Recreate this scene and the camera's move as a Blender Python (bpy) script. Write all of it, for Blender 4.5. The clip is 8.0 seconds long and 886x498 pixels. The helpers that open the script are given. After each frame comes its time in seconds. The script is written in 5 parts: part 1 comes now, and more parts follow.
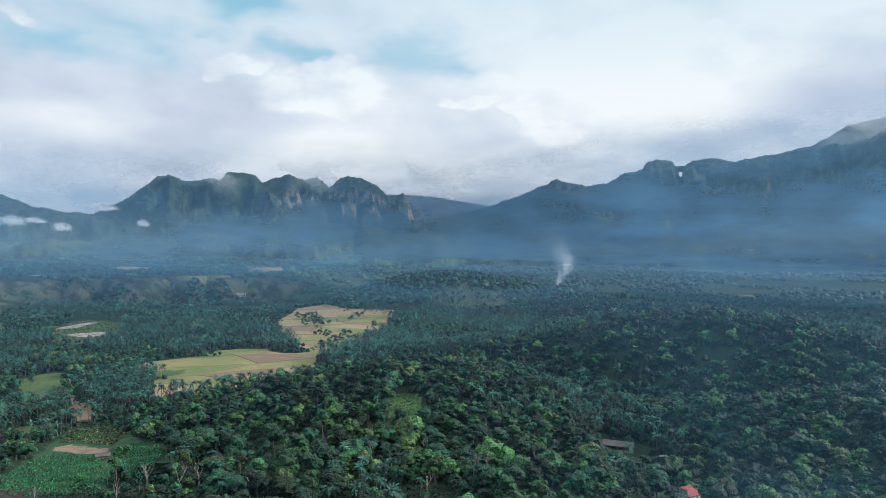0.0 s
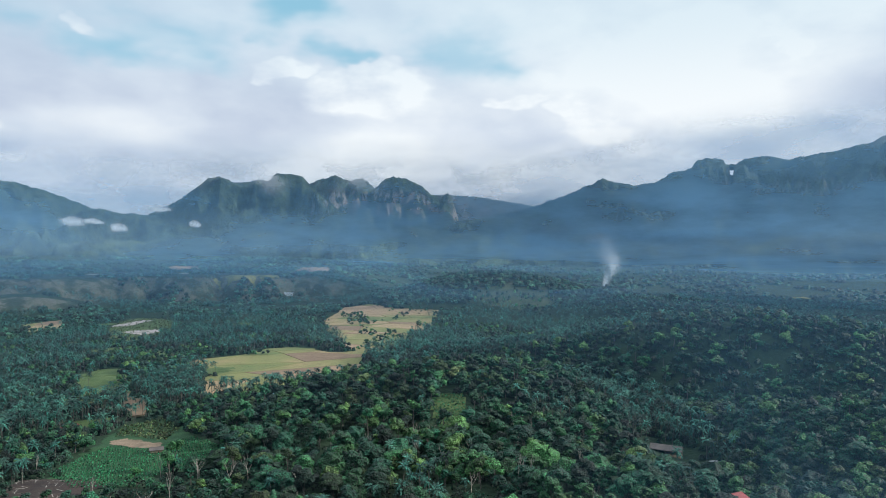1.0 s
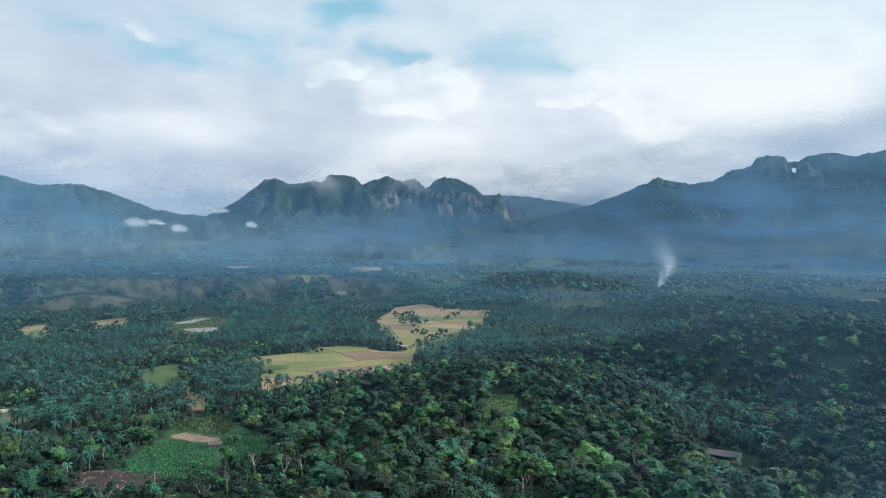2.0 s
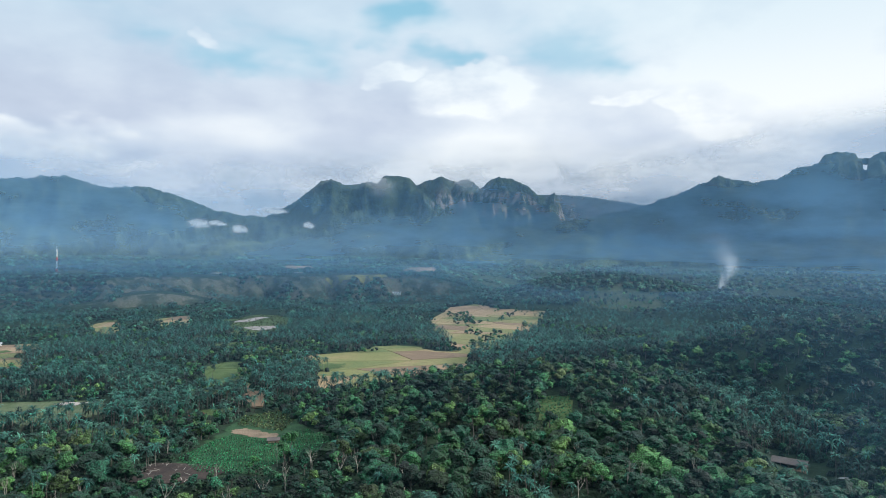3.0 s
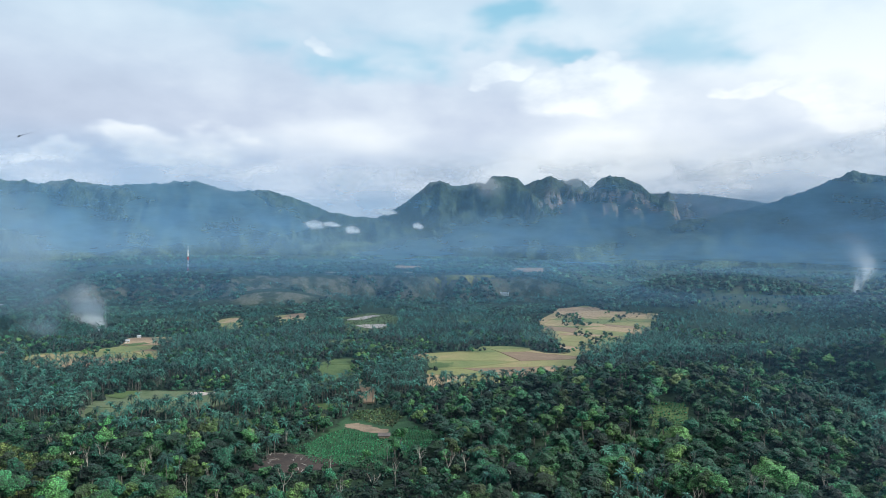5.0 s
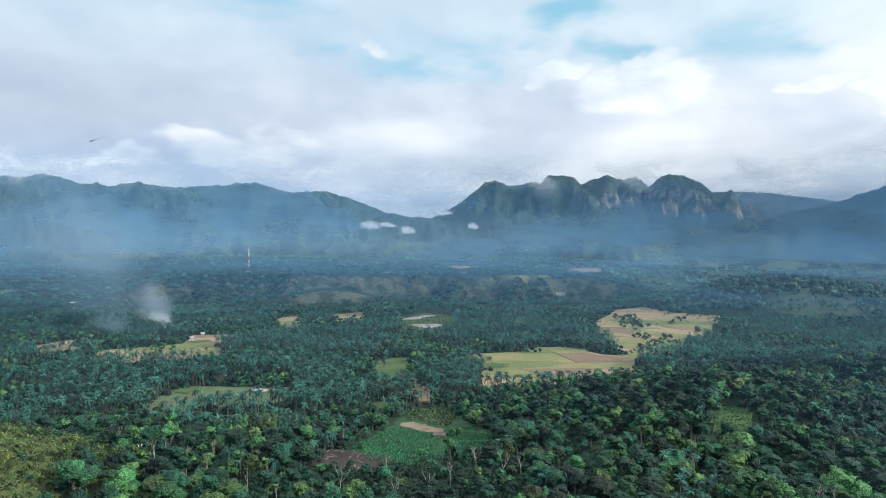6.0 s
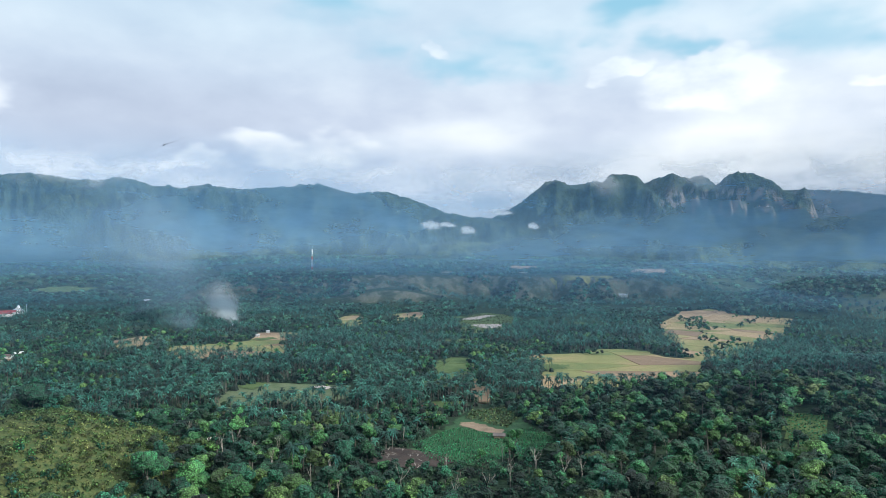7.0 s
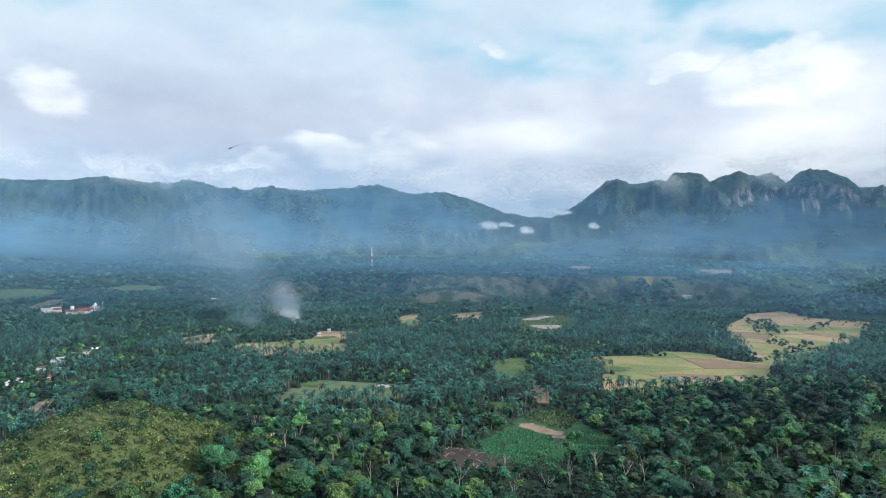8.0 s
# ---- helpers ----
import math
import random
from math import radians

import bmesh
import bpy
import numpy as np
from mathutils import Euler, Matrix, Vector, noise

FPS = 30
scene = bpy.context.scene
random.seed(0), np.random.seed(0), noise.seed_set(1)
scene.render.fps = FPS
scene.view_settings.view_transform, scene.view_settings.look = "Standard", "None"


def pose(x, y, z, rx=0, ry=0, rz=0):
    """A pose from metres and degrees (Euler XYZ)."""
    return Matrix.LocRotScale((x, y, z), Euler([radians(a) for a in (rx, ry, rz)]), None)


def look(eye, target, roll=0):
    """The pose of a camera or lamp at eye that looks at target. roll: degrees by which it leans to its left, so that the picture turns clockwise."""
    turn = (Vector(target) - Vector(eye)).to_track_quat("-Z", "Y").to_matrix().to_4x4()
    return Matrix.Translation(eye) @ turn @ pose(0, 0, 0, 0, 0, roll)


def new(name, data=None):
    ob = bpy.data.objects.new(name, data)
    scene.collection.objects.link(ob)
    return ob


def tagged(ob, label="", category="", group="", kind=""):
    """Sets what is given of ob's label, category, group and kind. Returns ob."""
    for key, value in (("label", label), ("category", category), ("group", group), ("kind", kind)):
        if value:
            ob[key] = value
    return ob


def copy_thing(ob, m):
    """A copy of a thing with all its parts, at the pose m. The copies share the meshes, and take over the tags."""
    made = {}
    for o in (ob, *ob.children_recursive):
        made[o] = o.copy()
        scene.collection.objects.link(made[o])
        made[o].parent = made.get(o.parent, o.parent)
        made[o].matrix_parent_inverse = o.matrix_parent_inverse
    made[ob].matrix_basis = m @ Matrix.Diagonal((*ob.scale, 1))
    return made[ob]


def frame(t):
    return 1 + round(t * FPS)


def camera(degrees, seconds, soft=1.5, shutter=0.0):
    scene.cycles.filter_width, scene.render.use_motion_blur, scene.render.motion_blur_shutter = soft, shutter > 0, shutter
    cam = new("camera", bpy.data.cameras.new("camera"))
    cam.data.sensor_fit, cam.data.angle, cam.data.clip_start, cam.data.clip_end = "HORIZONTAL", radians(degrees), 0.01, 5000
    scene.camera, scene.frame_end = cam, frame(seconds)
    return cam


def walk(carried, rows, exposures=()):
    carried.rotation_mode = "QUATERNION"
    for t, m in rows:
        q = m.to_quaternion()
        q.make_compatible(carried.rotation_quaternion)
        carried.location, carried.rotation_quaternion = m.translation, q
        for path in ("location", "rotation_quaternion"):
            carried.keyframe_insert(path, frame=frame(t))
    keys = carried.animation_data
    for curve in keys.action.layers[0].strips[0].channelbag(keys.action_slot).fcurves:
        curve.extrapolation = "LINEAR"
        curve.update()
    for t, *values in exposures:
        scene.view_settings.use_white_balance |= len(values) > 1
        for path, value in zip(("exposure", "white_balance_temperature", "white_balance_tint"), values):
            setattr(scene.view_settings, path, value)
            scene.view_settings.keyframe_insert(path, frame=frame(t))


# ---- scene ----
# The camera hangs in the air 130 m over the valley floor and turns to its left on the spot.
EYE_Z = 130.0
cam = camera(65.49, 8.0, 0.5)
PATH = [
    (0.0, 0.000, -0.29, -0.13), (0.5, 1.842, -0.28, -0.15), (1.0, 3.705, -0.28, -0.15), (1.5, 5.777, -0.28, -0.15),
    (3.0, 12.473, -0.27, -0.16), (3.5, 14.698, -0.26, -0.15), (4.0, 16.945, -0.26, -0.16), (4.5, 19.198, -0.26, -0.16),
    (6.0, 26.002, -0.27, -0.14), (6.5, 28.459, -0.27, -0.15), (7.0, 30.985, -0.28, -0.16), (7.5, 33.402, -0.28, -0.15), (8.0, 35.853, -0.28, -0.13)]
walk(cam, [(t, pose(0, 0, EYE_Z, 90 + pitch, roll, yaw)) for t, yaw, pitch, roll in PATH], [(0.0, 0.13, 6040, 8), (8.0, 0.32, 6040, 8)])

# ---- small tools ----
RNG = np.random.default_rng(7)


def along(az, r, z=0.0):
    """The place r metres from the camera's foot, az degrees to the left of +y."""
    a = radians(az)
    return Vector((-r * math.sin(a), r * math.cos(a), z))


def smooth(x, a, b):
    u = np.clip((x - a) / (b - a), 0, 1)
    return u * u * (3 - 2 * u)


def cells(ix, iy, seed):
    h = (ix.astype(np.int64) * 374761393 + iy.astype(np.int64) * 668265263 + seed * 2147483647) & 0xFFFFFFFF
    h = ((h ^ (h >> 13)) * 1274126177) & 0xFFFFFFFF
    return ((h ^ (h >> 16)) & 0xFFFF) / 65535.0


def value_noise(x, y, seed=0):
    """Smooth noise from 0 to 1 with cells one unit wide."""
    x, y = np.asarray(x, float), np.asarray(y, float)
    ix, iy = np.floor(x), np.floor(y)
    u, v = x - ix, y - iy
    u, v = u * u * (3 - 2 * u), v * v * (3 - 2 * v)
    a, b = cells(ix, iy, seed), cells(ix + 1, iy, seed)
    c, d = cells(ix, iy + 1, seed), cells(ix + 1, iy + 1, seed)
    return (a + (b - a) * u) * (1 - v) + (c + (d - c) * u) * v


def fbm(x, y, seed=0, octaves=4):
    total, weight, size = 0, 0, 1.0
    for k in range(octaves):
        total, weight = total + size * value_noise(x * 2 ** k + 17 * k, y * 2 ** k - 31 * k, seed + k), weight + size
        size *= 0.5
    return total / weight


def bump(x, y, cx, cy, sx, sy, turn=0.0, power=1.0):
    """A rounded hill, 1 high."""
    c, s = math.cos(radians(turn)), math.sin(radians(turn))
    u, v = ((x - cx) * c + (y - cy) * s) / sx, (-(x - cx) * s + (y - cy) * c) / sy
    return np.exp(-((u * u + v * v) ** power))


def ground_z(x, y):
    """The height of the land, with no mountains: valley floor about 0."""
    x, y = np.asarray(x, float), np.asarray(y, float)
    r, az = np.hypot(x, y), np.degrees(np.arctan2(-x, y))
    z = 2.0 * (fbm(x / 140, y / 140, 3) - 0.5) * smooth(r, 200, 500)
    z = z + 30 * np.exp(-(r / 420) ** 4) + 7 * (fbm(x / 60, y / 60, 11) - 0.5) * np.exp(-(r / 560) ** 4)
    z = z + 31 * bump(x, y, -5, 520, 150, 95)
    z = z + 60 * bump(x, y, 255, 650, 235, 62, -20) + 34 * bump(x, y, 300, 400, 105, 105, -20)
    z = z - 24 * bump(x, y, 122, 470, 46, 140, 6) - 10 * bump(x, y, 230, 540, 110, 28, -24)
    z = z + 40 * bump(x, y, -298, 160, 56, 85, 30)
    z = z + 70 * bump(x, y, 45, 1470, 225, 110) + 16 * bump(x, y, -80, 1640, 260, 80) + 20 * bump(x, y, -95, 1530, 130, 60) + 40 * bump(x, y, 300, 1180, 200, 80, -30)
    z = z + 12 * (fbm(x / 110, y / 110, 41, 3) - 0.5) * smooth(r, 1100, 1300) * smooth(-az, -6, 4)
    edge = 1580 + 180 * (fbm(az / 9, az * 0 + 2.3, 21) - 0.5) + 60 * (value_noise(az / 0.9, az * 0, 22) - 0.5)
    side = smooth(az, 6, 16) * (1 - smooth(az, 46, 54))
    z = z + 58 * smooth(r, edge, edge + 115) * side
    z = z + 40 * bump(x, y, -880, 1240, 130, 60, 35) * smooth(r, 1400, 1550)
    z = z + (16 * (fbm(x / 350, y / 350, 31) - 0.4)) * smooth(r, 1700, 2200) + 62 * smooth(r, 1950, 3100) * (1 - 0.6 * side)
    return z


def mesh_object(name, verts, faces, material, parent=None, smooth_faces=False, tint=None):
    """One mesh object from an array of points and an array of triangles or quads."""
    me = bpy.data.meshes.new(name)
    verts, faces = np.asarray(verts, np.float32), np.asarray(faces, np.int32)
    n = faces.shape[1]
    me.vertices.add(len(verts))
    me.vertices.foreach_set("co", verts.ravel())
    me.loops.add(faces.size)
    me.loops.foreach_set("vertex_index", faces.ravel())
    me.polygons.add(len(faces))
    me.polygons.foreach_set("loop_start", np.arange(0, faces.size, n, dtype=np.int32))
    me.polygons.foreach_set("use_smooth", np.full(len(faces), smooth_faces))
    if tint is not None:
        me.attributes.new("tint", "FLOAT", "POINT").data.foreach_set("value", np.asarray(tint, np.float32))
    me.update(calc_edges=True)
    me.materials.append(material)
    ob = new(name, me)
    ob.parent = parent
    return ob


def grid_faces(rows, cols):
    i = np.arange(rows - 1)[:, None] * cols + np.arange(cols - 1)[None, :]
    return np.stack([i, i + 1, i + cols + 1, i + cols], -1).reshape(-1, 4)


# ---- sun and sky ----
SUN_AZ, SUN_EL = -84.0, 25.0
sun = new("sun", bpy.data.lights.new("sun", "SUN"))
sun.data.energy, sun.data.angle, sun.data.color = 5.0, radians(0.8), (1.0, 0.93, 0.82)
sun.matrix_world = look(along(SUN_AZ, 1000, 1000 * math.tan(radians(SUN_EL))), (0, 0, 0))


class Nodes:
    """Short hand for node trees."""

    def __init__(self, tree):
        self.tree = tree
        tree.nodes.clear()

    def add(self, kind, props=None, **inputs):
        node = self.tree.nodes.new(kind)
        for key, value in (props or {}).items():
            setattr(node, key, value)
        for key, value in inputs.items():
            self.put(node, key, value)
        return node

    def put(self, node, key, value):
        slot = node.inputs[int(key[1:])] if key[0] == "i" and key[1:].isdigit() else node.inputs[key.replace("_", " ")]
        if isinstance(value, bpy.types.NodeSocket):
            self.tree.links.new(value, slot)
        else:
            slot.default_value = value

    def math(self, op, a, b=0.0, c=0.0, clamp=False):
        return self.add("ShaderNodeMath", {"operation": op, "use_clamp": clamp}, i0=a, i1=b, i2=c).outputs[0]

    def span(self, value, a, b, c=0.0, d=1.0, kind="SMOOTHSTEP"):
        return self.add("ShaderNodeMapRange", {"interpolation_type": kind}, Value=value, From_Min=a, From_Max=b, To_Min=c, To_Max=d).outputs[0]

    def noise(self, vector, scale, detail=3.0, rough=0.55, distort=0.0):
        return self.add("ShaderNodeTexNoise", None, Vector=vector, Scale=scale, Detail=detail, Roughness=rough, Distortion=distort).outputs[0]

    def mix(self, fac, a, b, blend="MIX"):
        node = self.add("ShaderNodeMix", {"data_type": "RGBA", "blend_type": blend})
        for slot, value in ((node.inputs[0], fac), (node.inputs[6], a), (node.inputs[7], b)):
            if isinstance(value, bpy.types.NodeSocket):
                self.tree.links.new(value, slot)
            else:
                slot.default_value = (*value, 1) if isinstance(value, tuple) and len(value) == 3 else value
        return node.outputs[2]

    def ramp(self, fac, stops):
        node = self.add("ShaderNodeValToRGB", None, Fac=fac)
        ramp = node.color_ramp
        while len(ramp.elements) < len(stops):
            ramp.elements.new(0.5)
        for element, (at, colour) in zip(ramp.elements, stops):
            element.position, element.color = at, (*colour, 1)
        return node.outputs[0]

    def vec(self, op, a, b=(0, 0, 0)):
        return self.add("ShaderNodeVectorMath", {"operation": op}, i0=a, i1=b)


# where the sky opens, where bright heaps and grey undersides of cloud stand: direction, rise, half width, half height in degrees, force
SKY_OPEN = ((16.5, 18.2, 4.2, 2.2, 1.0), (2.0, 15.8, 5.2, 2.6, 1.0), (12.0, 15.4, 3.4, 1.2, 0.9), (27.0, 15.6, 8.5, 2.4, 0.7), (39.0, 18.6, 6.0, 2.2, 0.75), (66.0, 19.5, 5.0, 3.0, 0.9), (36.0, 16.2, 4.5, 2.0, 0.5))
SKY_HEAPS = ((10.0, 12.4, 6.2, 2.9, 1.0), (16.5, 14.0, 2.4, 1.2, 0.85), (-8.6, 10.6, 3.4, 2.9, 1.1), (-3.4, 11.6, 3.2, 1.2, 0.8), (31.8, 15.8, 1.9, 1.0, 0.43), (65.5, 11.2, 4.4, 2.0, 0.6), (42.5, 7.8, 7.5, 1.8, 0.8), (50.5, 6.4, 3.4, 1.0, 0.7), (-19.0, 13.5, 8.0, 4.2, 0.8))
SKY_SOFT = ((7.5, 7.6, 9.5, 3.4, 0.9), (-30.0, 17.5, 12.0, 4.0, 1.0), (29.5, 9.6, 7.0, 2.2, 0.6), (56.0, 15.0, 10.0, 3.0, 0.5), (-16.0, 14.0, 16.0, 7.0, 0.9), (3.0, 8.5, 10.0, 4.0, 0.6), (-5.0, 5.5, 12.0, 4.0, 0.7))
SKY_GREY = ((19.0, 10.4, 6.0, 3.4, 0.9), (-18.5, 8.3, 5.5, 1.2, 0.8), (-27.5, 10.8, 6.0, 3.0, 0.9), (-9.0, 7.2, 3.2, 0.9, 0.45), (40.0, 11.5, 12.0, 2.4, 0.7), (58.0, 9.0, 7.0, 1.6, 0.6), (24.0, 6.6, 6.0, 1.4, 0.6), (56.0, 12.0, 26.0, 11.0, 0.75), (62.0, 7.0, 8.0, 2.0, 0.6))


def make_world():
    world = bpy.data.worlds.new("sky")
    scene.world = world
    world.use_nodes = True
    n = Nodes(world.node_tree)
    sky = n.add("ShaderNodeTexSky", {"sky_type": "NISHITA", "sun_disc": False, "sun_elevation": radians(SUN_EL), "sun_rotation": radians(-SUN_AZ),
                                     "altitude": 300.0, "air_density": 1.0, "dust_density": 1.5, "ozone_density": 1.5}).outputs[0]
    way = n.add("ShaderNodeTexCoord").outputs["Generated"]
    xyz = n.add("ShaderNodeSeparateXYZ", None, Vector=way)
    az = n.math("MULTIPLY", n.math("ARCTAN2", n.math("MULTIPLY", xyz.outputs[0], -1.0), xyz.outputs[1]), 180 / math.pi)
    el = n.math("MULTIPLY", n.math("ARCSINE", xyz.outputs[2]), 180 / math.pi)
    squat = n.vec("MULTIPLY", way, (1.0, 1.0, 1.9)).outputs[0]
    place = n.add("ShaderNodeCombineXYZ", None, X=az, Y=el, Z=0.0).outputs[0]

    def bent(scale, reach, detail):
        wave = n.add("ShaderNodeTexNoise", None, Vector=squat, Scale=scale, Detail=detail, Roughness=0.58).outputs["Color"]
        return n.vec("ADD", place, n.vec("MULTIPLY", n.vec("SUBTRACT", wave, (0.5, 0.5, 0.5)).outputs[0], (reach, reach * 0.6, 0)).outputs[0]).outputs[0]

    def patches(at, spots):
        total = None
        for a, e, w, h, force in spots:
            off = n.vec("LENGTH", n.vec("MULTIPLY", n.vec("SUBTRACT", at, (a, e, 0)).outputs[0], (1 / w, 1 / h, 0)).outputs[0]).outputs["Value"]
            one = n.span(off, 0.0, 1.5, force, 0.0)
            total = one if total is None else n.math("MAXIMUM", total, one)
        return total

    rough, calm = bent(9.0, 8.0, 3), bent(4.0, 9.0, 2)
    billow = n.noise(squat, 6.0, 5, 0.52)
    ahead = n.noise(n.vec("ADD", squat, tuple(Vector(along(SUN_AZ, 0.022)) + Vector((0, 0, 0.034)))).outputs[0], 6.0, 5, 0.52)
    relief = n.math("SUBTRACT", billow, ahead)
    broad = n.noise(squat, 2.4, 4, 0.5)
    streak = n.noise(n.vec("MULTIPLY", way, (1.0, 1.0, 3.0)).outputs[0], 5.0, 3, 0.5)
    # the deck: pale grey, lighter and darker in broad patches and thin streaks
    light = n.math("ADD", n.span(broad, 0.3, 0.7, 0.42, 0.78), n.math("MULTIPLY", n.math("SUBTRACT", streak, 0.5), 0.36))
    light = n.math("ADD", light, n.math("MULTIPLY", relief, 0.7))
    light = n.math("ADD", light, n.math("MULTIPLY", patches(calm, SKY_SOFT), 0.56))
    light = n.math("SUBTRACT", light, n.math("MULTIPLY", patches(calm, SKY_GREY), 0.36))
    light = n.math("ADD", light, n.span(el, 24.0, 50.0, 0.0, 0.35))
    heap = n.span(patches(rough, SKY_HEAPS), 0.26, 0.54)
    lit = n.math("ADD", n.math("ADD", 0.92, n.math("MULTIPLY", n.math("SUBTRACT", billow, 0.5), 0.5)), n.math("MULTIPLY", relief, 2.2))
    light = n.add("ShaderNodeMix", {"data_type": "FLOAT"}, i0=n.math("MULTIPLY", heap, 0.75), i2=light, i3=n.math("MAXIMUM", light, lit)).outputs[0]
    cloud = n.ramp(light, [(0.0, (0.42, 0.465, 0.56)), (0.35, (0.53, 0.575, 0.66)), (0.62, (0.655, 0.69, 0.74)), (1.0, (0.87, 0.87, 0.85))])
    hole = n.math("SUBTRACT", n.math("MULTIPLY", patches(rough, SKY_OPEN), n.span(streak, 0.36, 0.62, 1.15, 0.55)), n.math("MULTIPLY", heap, 0.8))
    hole = n.math("MULTIPLY", n.span(hole, 0.05, 0.9), 0.92)
    tamed = n.vec("SCALE", sky)
    tamed.inputs["Scale"].default_value = 0.10
    blue = n.mix(0.8, tamed.outputs[0], (0.29, 0.57, 0.69))
    cloud = n.mix(n.span(el, 1.0, 8.0, 0.55, 0.0), cloud, (0.70, 0.73, 0.77))
    cloud = n.mix(n.span(el, 10.0, 19.0, 0.0, 0.42), cloud, (0.46, 0.63, 0.71))
    back = n.add("ShaderNodeBackground", None, Color=n.mix(n.span(el, 25.0, 48.0), n.mix(hole, cloud, blue), (1.02, 1.05, 1.08)), Strength=1.0)
    n.add("ShaderNodeOutputWorld", None, Surface=back.outputs[0])


make_world()


# ---- materials ----
def material(name, build, rough=0.9, spec=0.2):
    """A material: build(n, place) gives its colour, and a height for the bump or None, with the bump's depth in metres."""
    mat = bpy.data.materials.new(name)
    mat.use_nodes = True
    n = Nodes(mat.node_tree)
    place = n.add("ShaderNodeNewGeometry").outputs["Position"]
    colour, height, depth = build(n, place)
    shader = n.add("ShaderNodeBsdfPrincipled", None, Roughness=rough)
    n.put(shader, "Base_Color", colour)
    shader.inputs["Specular IOR Level"].default_value = spec
    if height is not None:
        relief = n.add("ShaderNodeBump", None, Height=height, Distance=depth, Strength=1.0)
        n.put(shader, "Normal", relief.outputs[0])
    n.add("ShaderNodeOutputMaterial", None, Surface=shader.outputs[0])
    return mat


def leafy(name, stops, glow=0.22, grain=1.0):
    """Foliage: hue by tree, light and dark by leaf, gaps between tufts shaded in the colour; leaves let some light
    through.
    """
    mat = bpy.data.materials.new(name)
    mat.use_nodes = True
    n = Nodes(mat.node_tree)
    geo = n.add("ShaderNodeNewGeometry")
    tint = n.add("ShaderNodeAttribute", {"attribute_name": "tint"}).outputs["Fac"]
    own = n.add("ShaderNodeObjectInfo").outputs["Random"]
    hue = n.math("FRACT", n.math("ADD", tint, own))
    patch = n.noise(geo.outputs["Position"], 0.02, 2)
    hue = n.math("ADD", n.math("MULTIPLY", hue, 0.75), n.math("MULTIPLY", n.math("SUBTRACT", patch, 0.5), 0.8), clamp=True)
    colour = n.ramp(hue, stops)
    leaf = n.math("MULTIPLY", n.span(geo.outputs["Random Per Island"], 0, 1, 0.55, 1.5, "LINEAR"), n.span(n.math("FRACT", n.math("MULTIPLY", n.math("ADD", tint, own), 7.31)), 0, 1, 0.26, 1.8, "LINEAR"))
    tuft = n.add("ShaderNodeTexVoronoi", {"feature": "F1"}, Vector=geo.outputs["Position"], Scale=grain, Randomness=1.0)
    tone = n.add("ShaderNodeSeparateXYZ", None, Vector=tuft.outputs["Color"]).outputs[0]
    # tone differs by tuft; shade between tufts is painted in towards their rims
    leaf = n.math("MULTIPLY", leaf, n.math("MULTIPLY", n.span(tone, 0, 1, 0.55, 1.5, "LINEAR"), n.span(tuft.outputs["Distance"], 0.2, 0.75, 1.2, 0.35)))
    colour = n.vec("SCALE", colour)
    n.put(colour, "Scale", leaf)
    colour = colour.outputs[0]
    diffuse = n.add("ShaderNodeBsdfPrincipled", None, Roughness=0.55)
    n.put(diffuse, "Base_Color", colour)
    n.put(diffuse, "Normal", n.add("ShaderNodeBump", None, Height=tuft.outputs["Distance"], Distance=-0.9 / grain, Strength=1.0).outputs[0])
    diffuse.inputs["Specular IOR Level"].default_value = 0.4
    shine = n.add("ShaderNodeBsdfTranslucent", None, Color=colour)
    both = n.add("ShaderNodeMixShader", None, Fac=glow, i1=diffuse.outputs[0], i2=shine.outputs[0])
    n.add("ShaderNodeOutputMaterial", None, Surface=both.outputs[0])
    return mat


def forest_floor(n, p):
    big, mid, fine = n.noise(p, 0.004, 4), n.noise(p, 0.03, 4), n.noise(p, 0.35, 4)
    c = n.ramp(n.math("ADD", n.math("MULTIPLY", mid, 0.6), n.math("MULTIPLY", fine, 0.4)), [(0.3, (0.010, 0.024, 0.014)), (0.55, (0.022, 0.045, 0.022)), (0.75, (0.05, 0.07, 0.034))])
    c = n.mix(n.span(big, 0.58, 0.72, 0, 0.35), c, (0.07, 0.09, 0.04))
    off = n.vec("DISTANCE", n.vec("MULTIPLY", p, (1, 1, 0)).outputs[0], (-300, 152, 0)).outputs["Value"]
    hill = n.span(n.math("ADD", off, n.math("MULTIPLY", n.math("SUBTRACT", mid, 0.5), 60.0)), 86, 66)
    c = n.mix(hill, c, n.mix(n.span(fine, 0.35, 0.65), (0.04, 0.068, 0.024), (0.085, 0.10, 0.036)))
    slope = n.add("ShaderNodeSeparateXYZ", None, Vector=n.add("ShaderNodeNewGeometry").outputs["True Normal"]).outputs[2]
    away = n.vec("LENGTH", p).outputs["Value"]
    bare = n.math("MULTIPLY", n.math("MULTIPLY", n.span(slope, 0.965, 0.90), n.span(away, 1300, 1450)), n.span(mid, 0.42, 0.56, 0.2, 0.9))
    c = n.mix(bare, c, n.mix(n.span(fine, 0.4, 0.6), (0.07, 0.085, 0.05), (0.16, 0.14, 0.11)))
    return c, n.math("ADD", mid, n.math("MULTIPLY", fine, 0.3)), 4.0


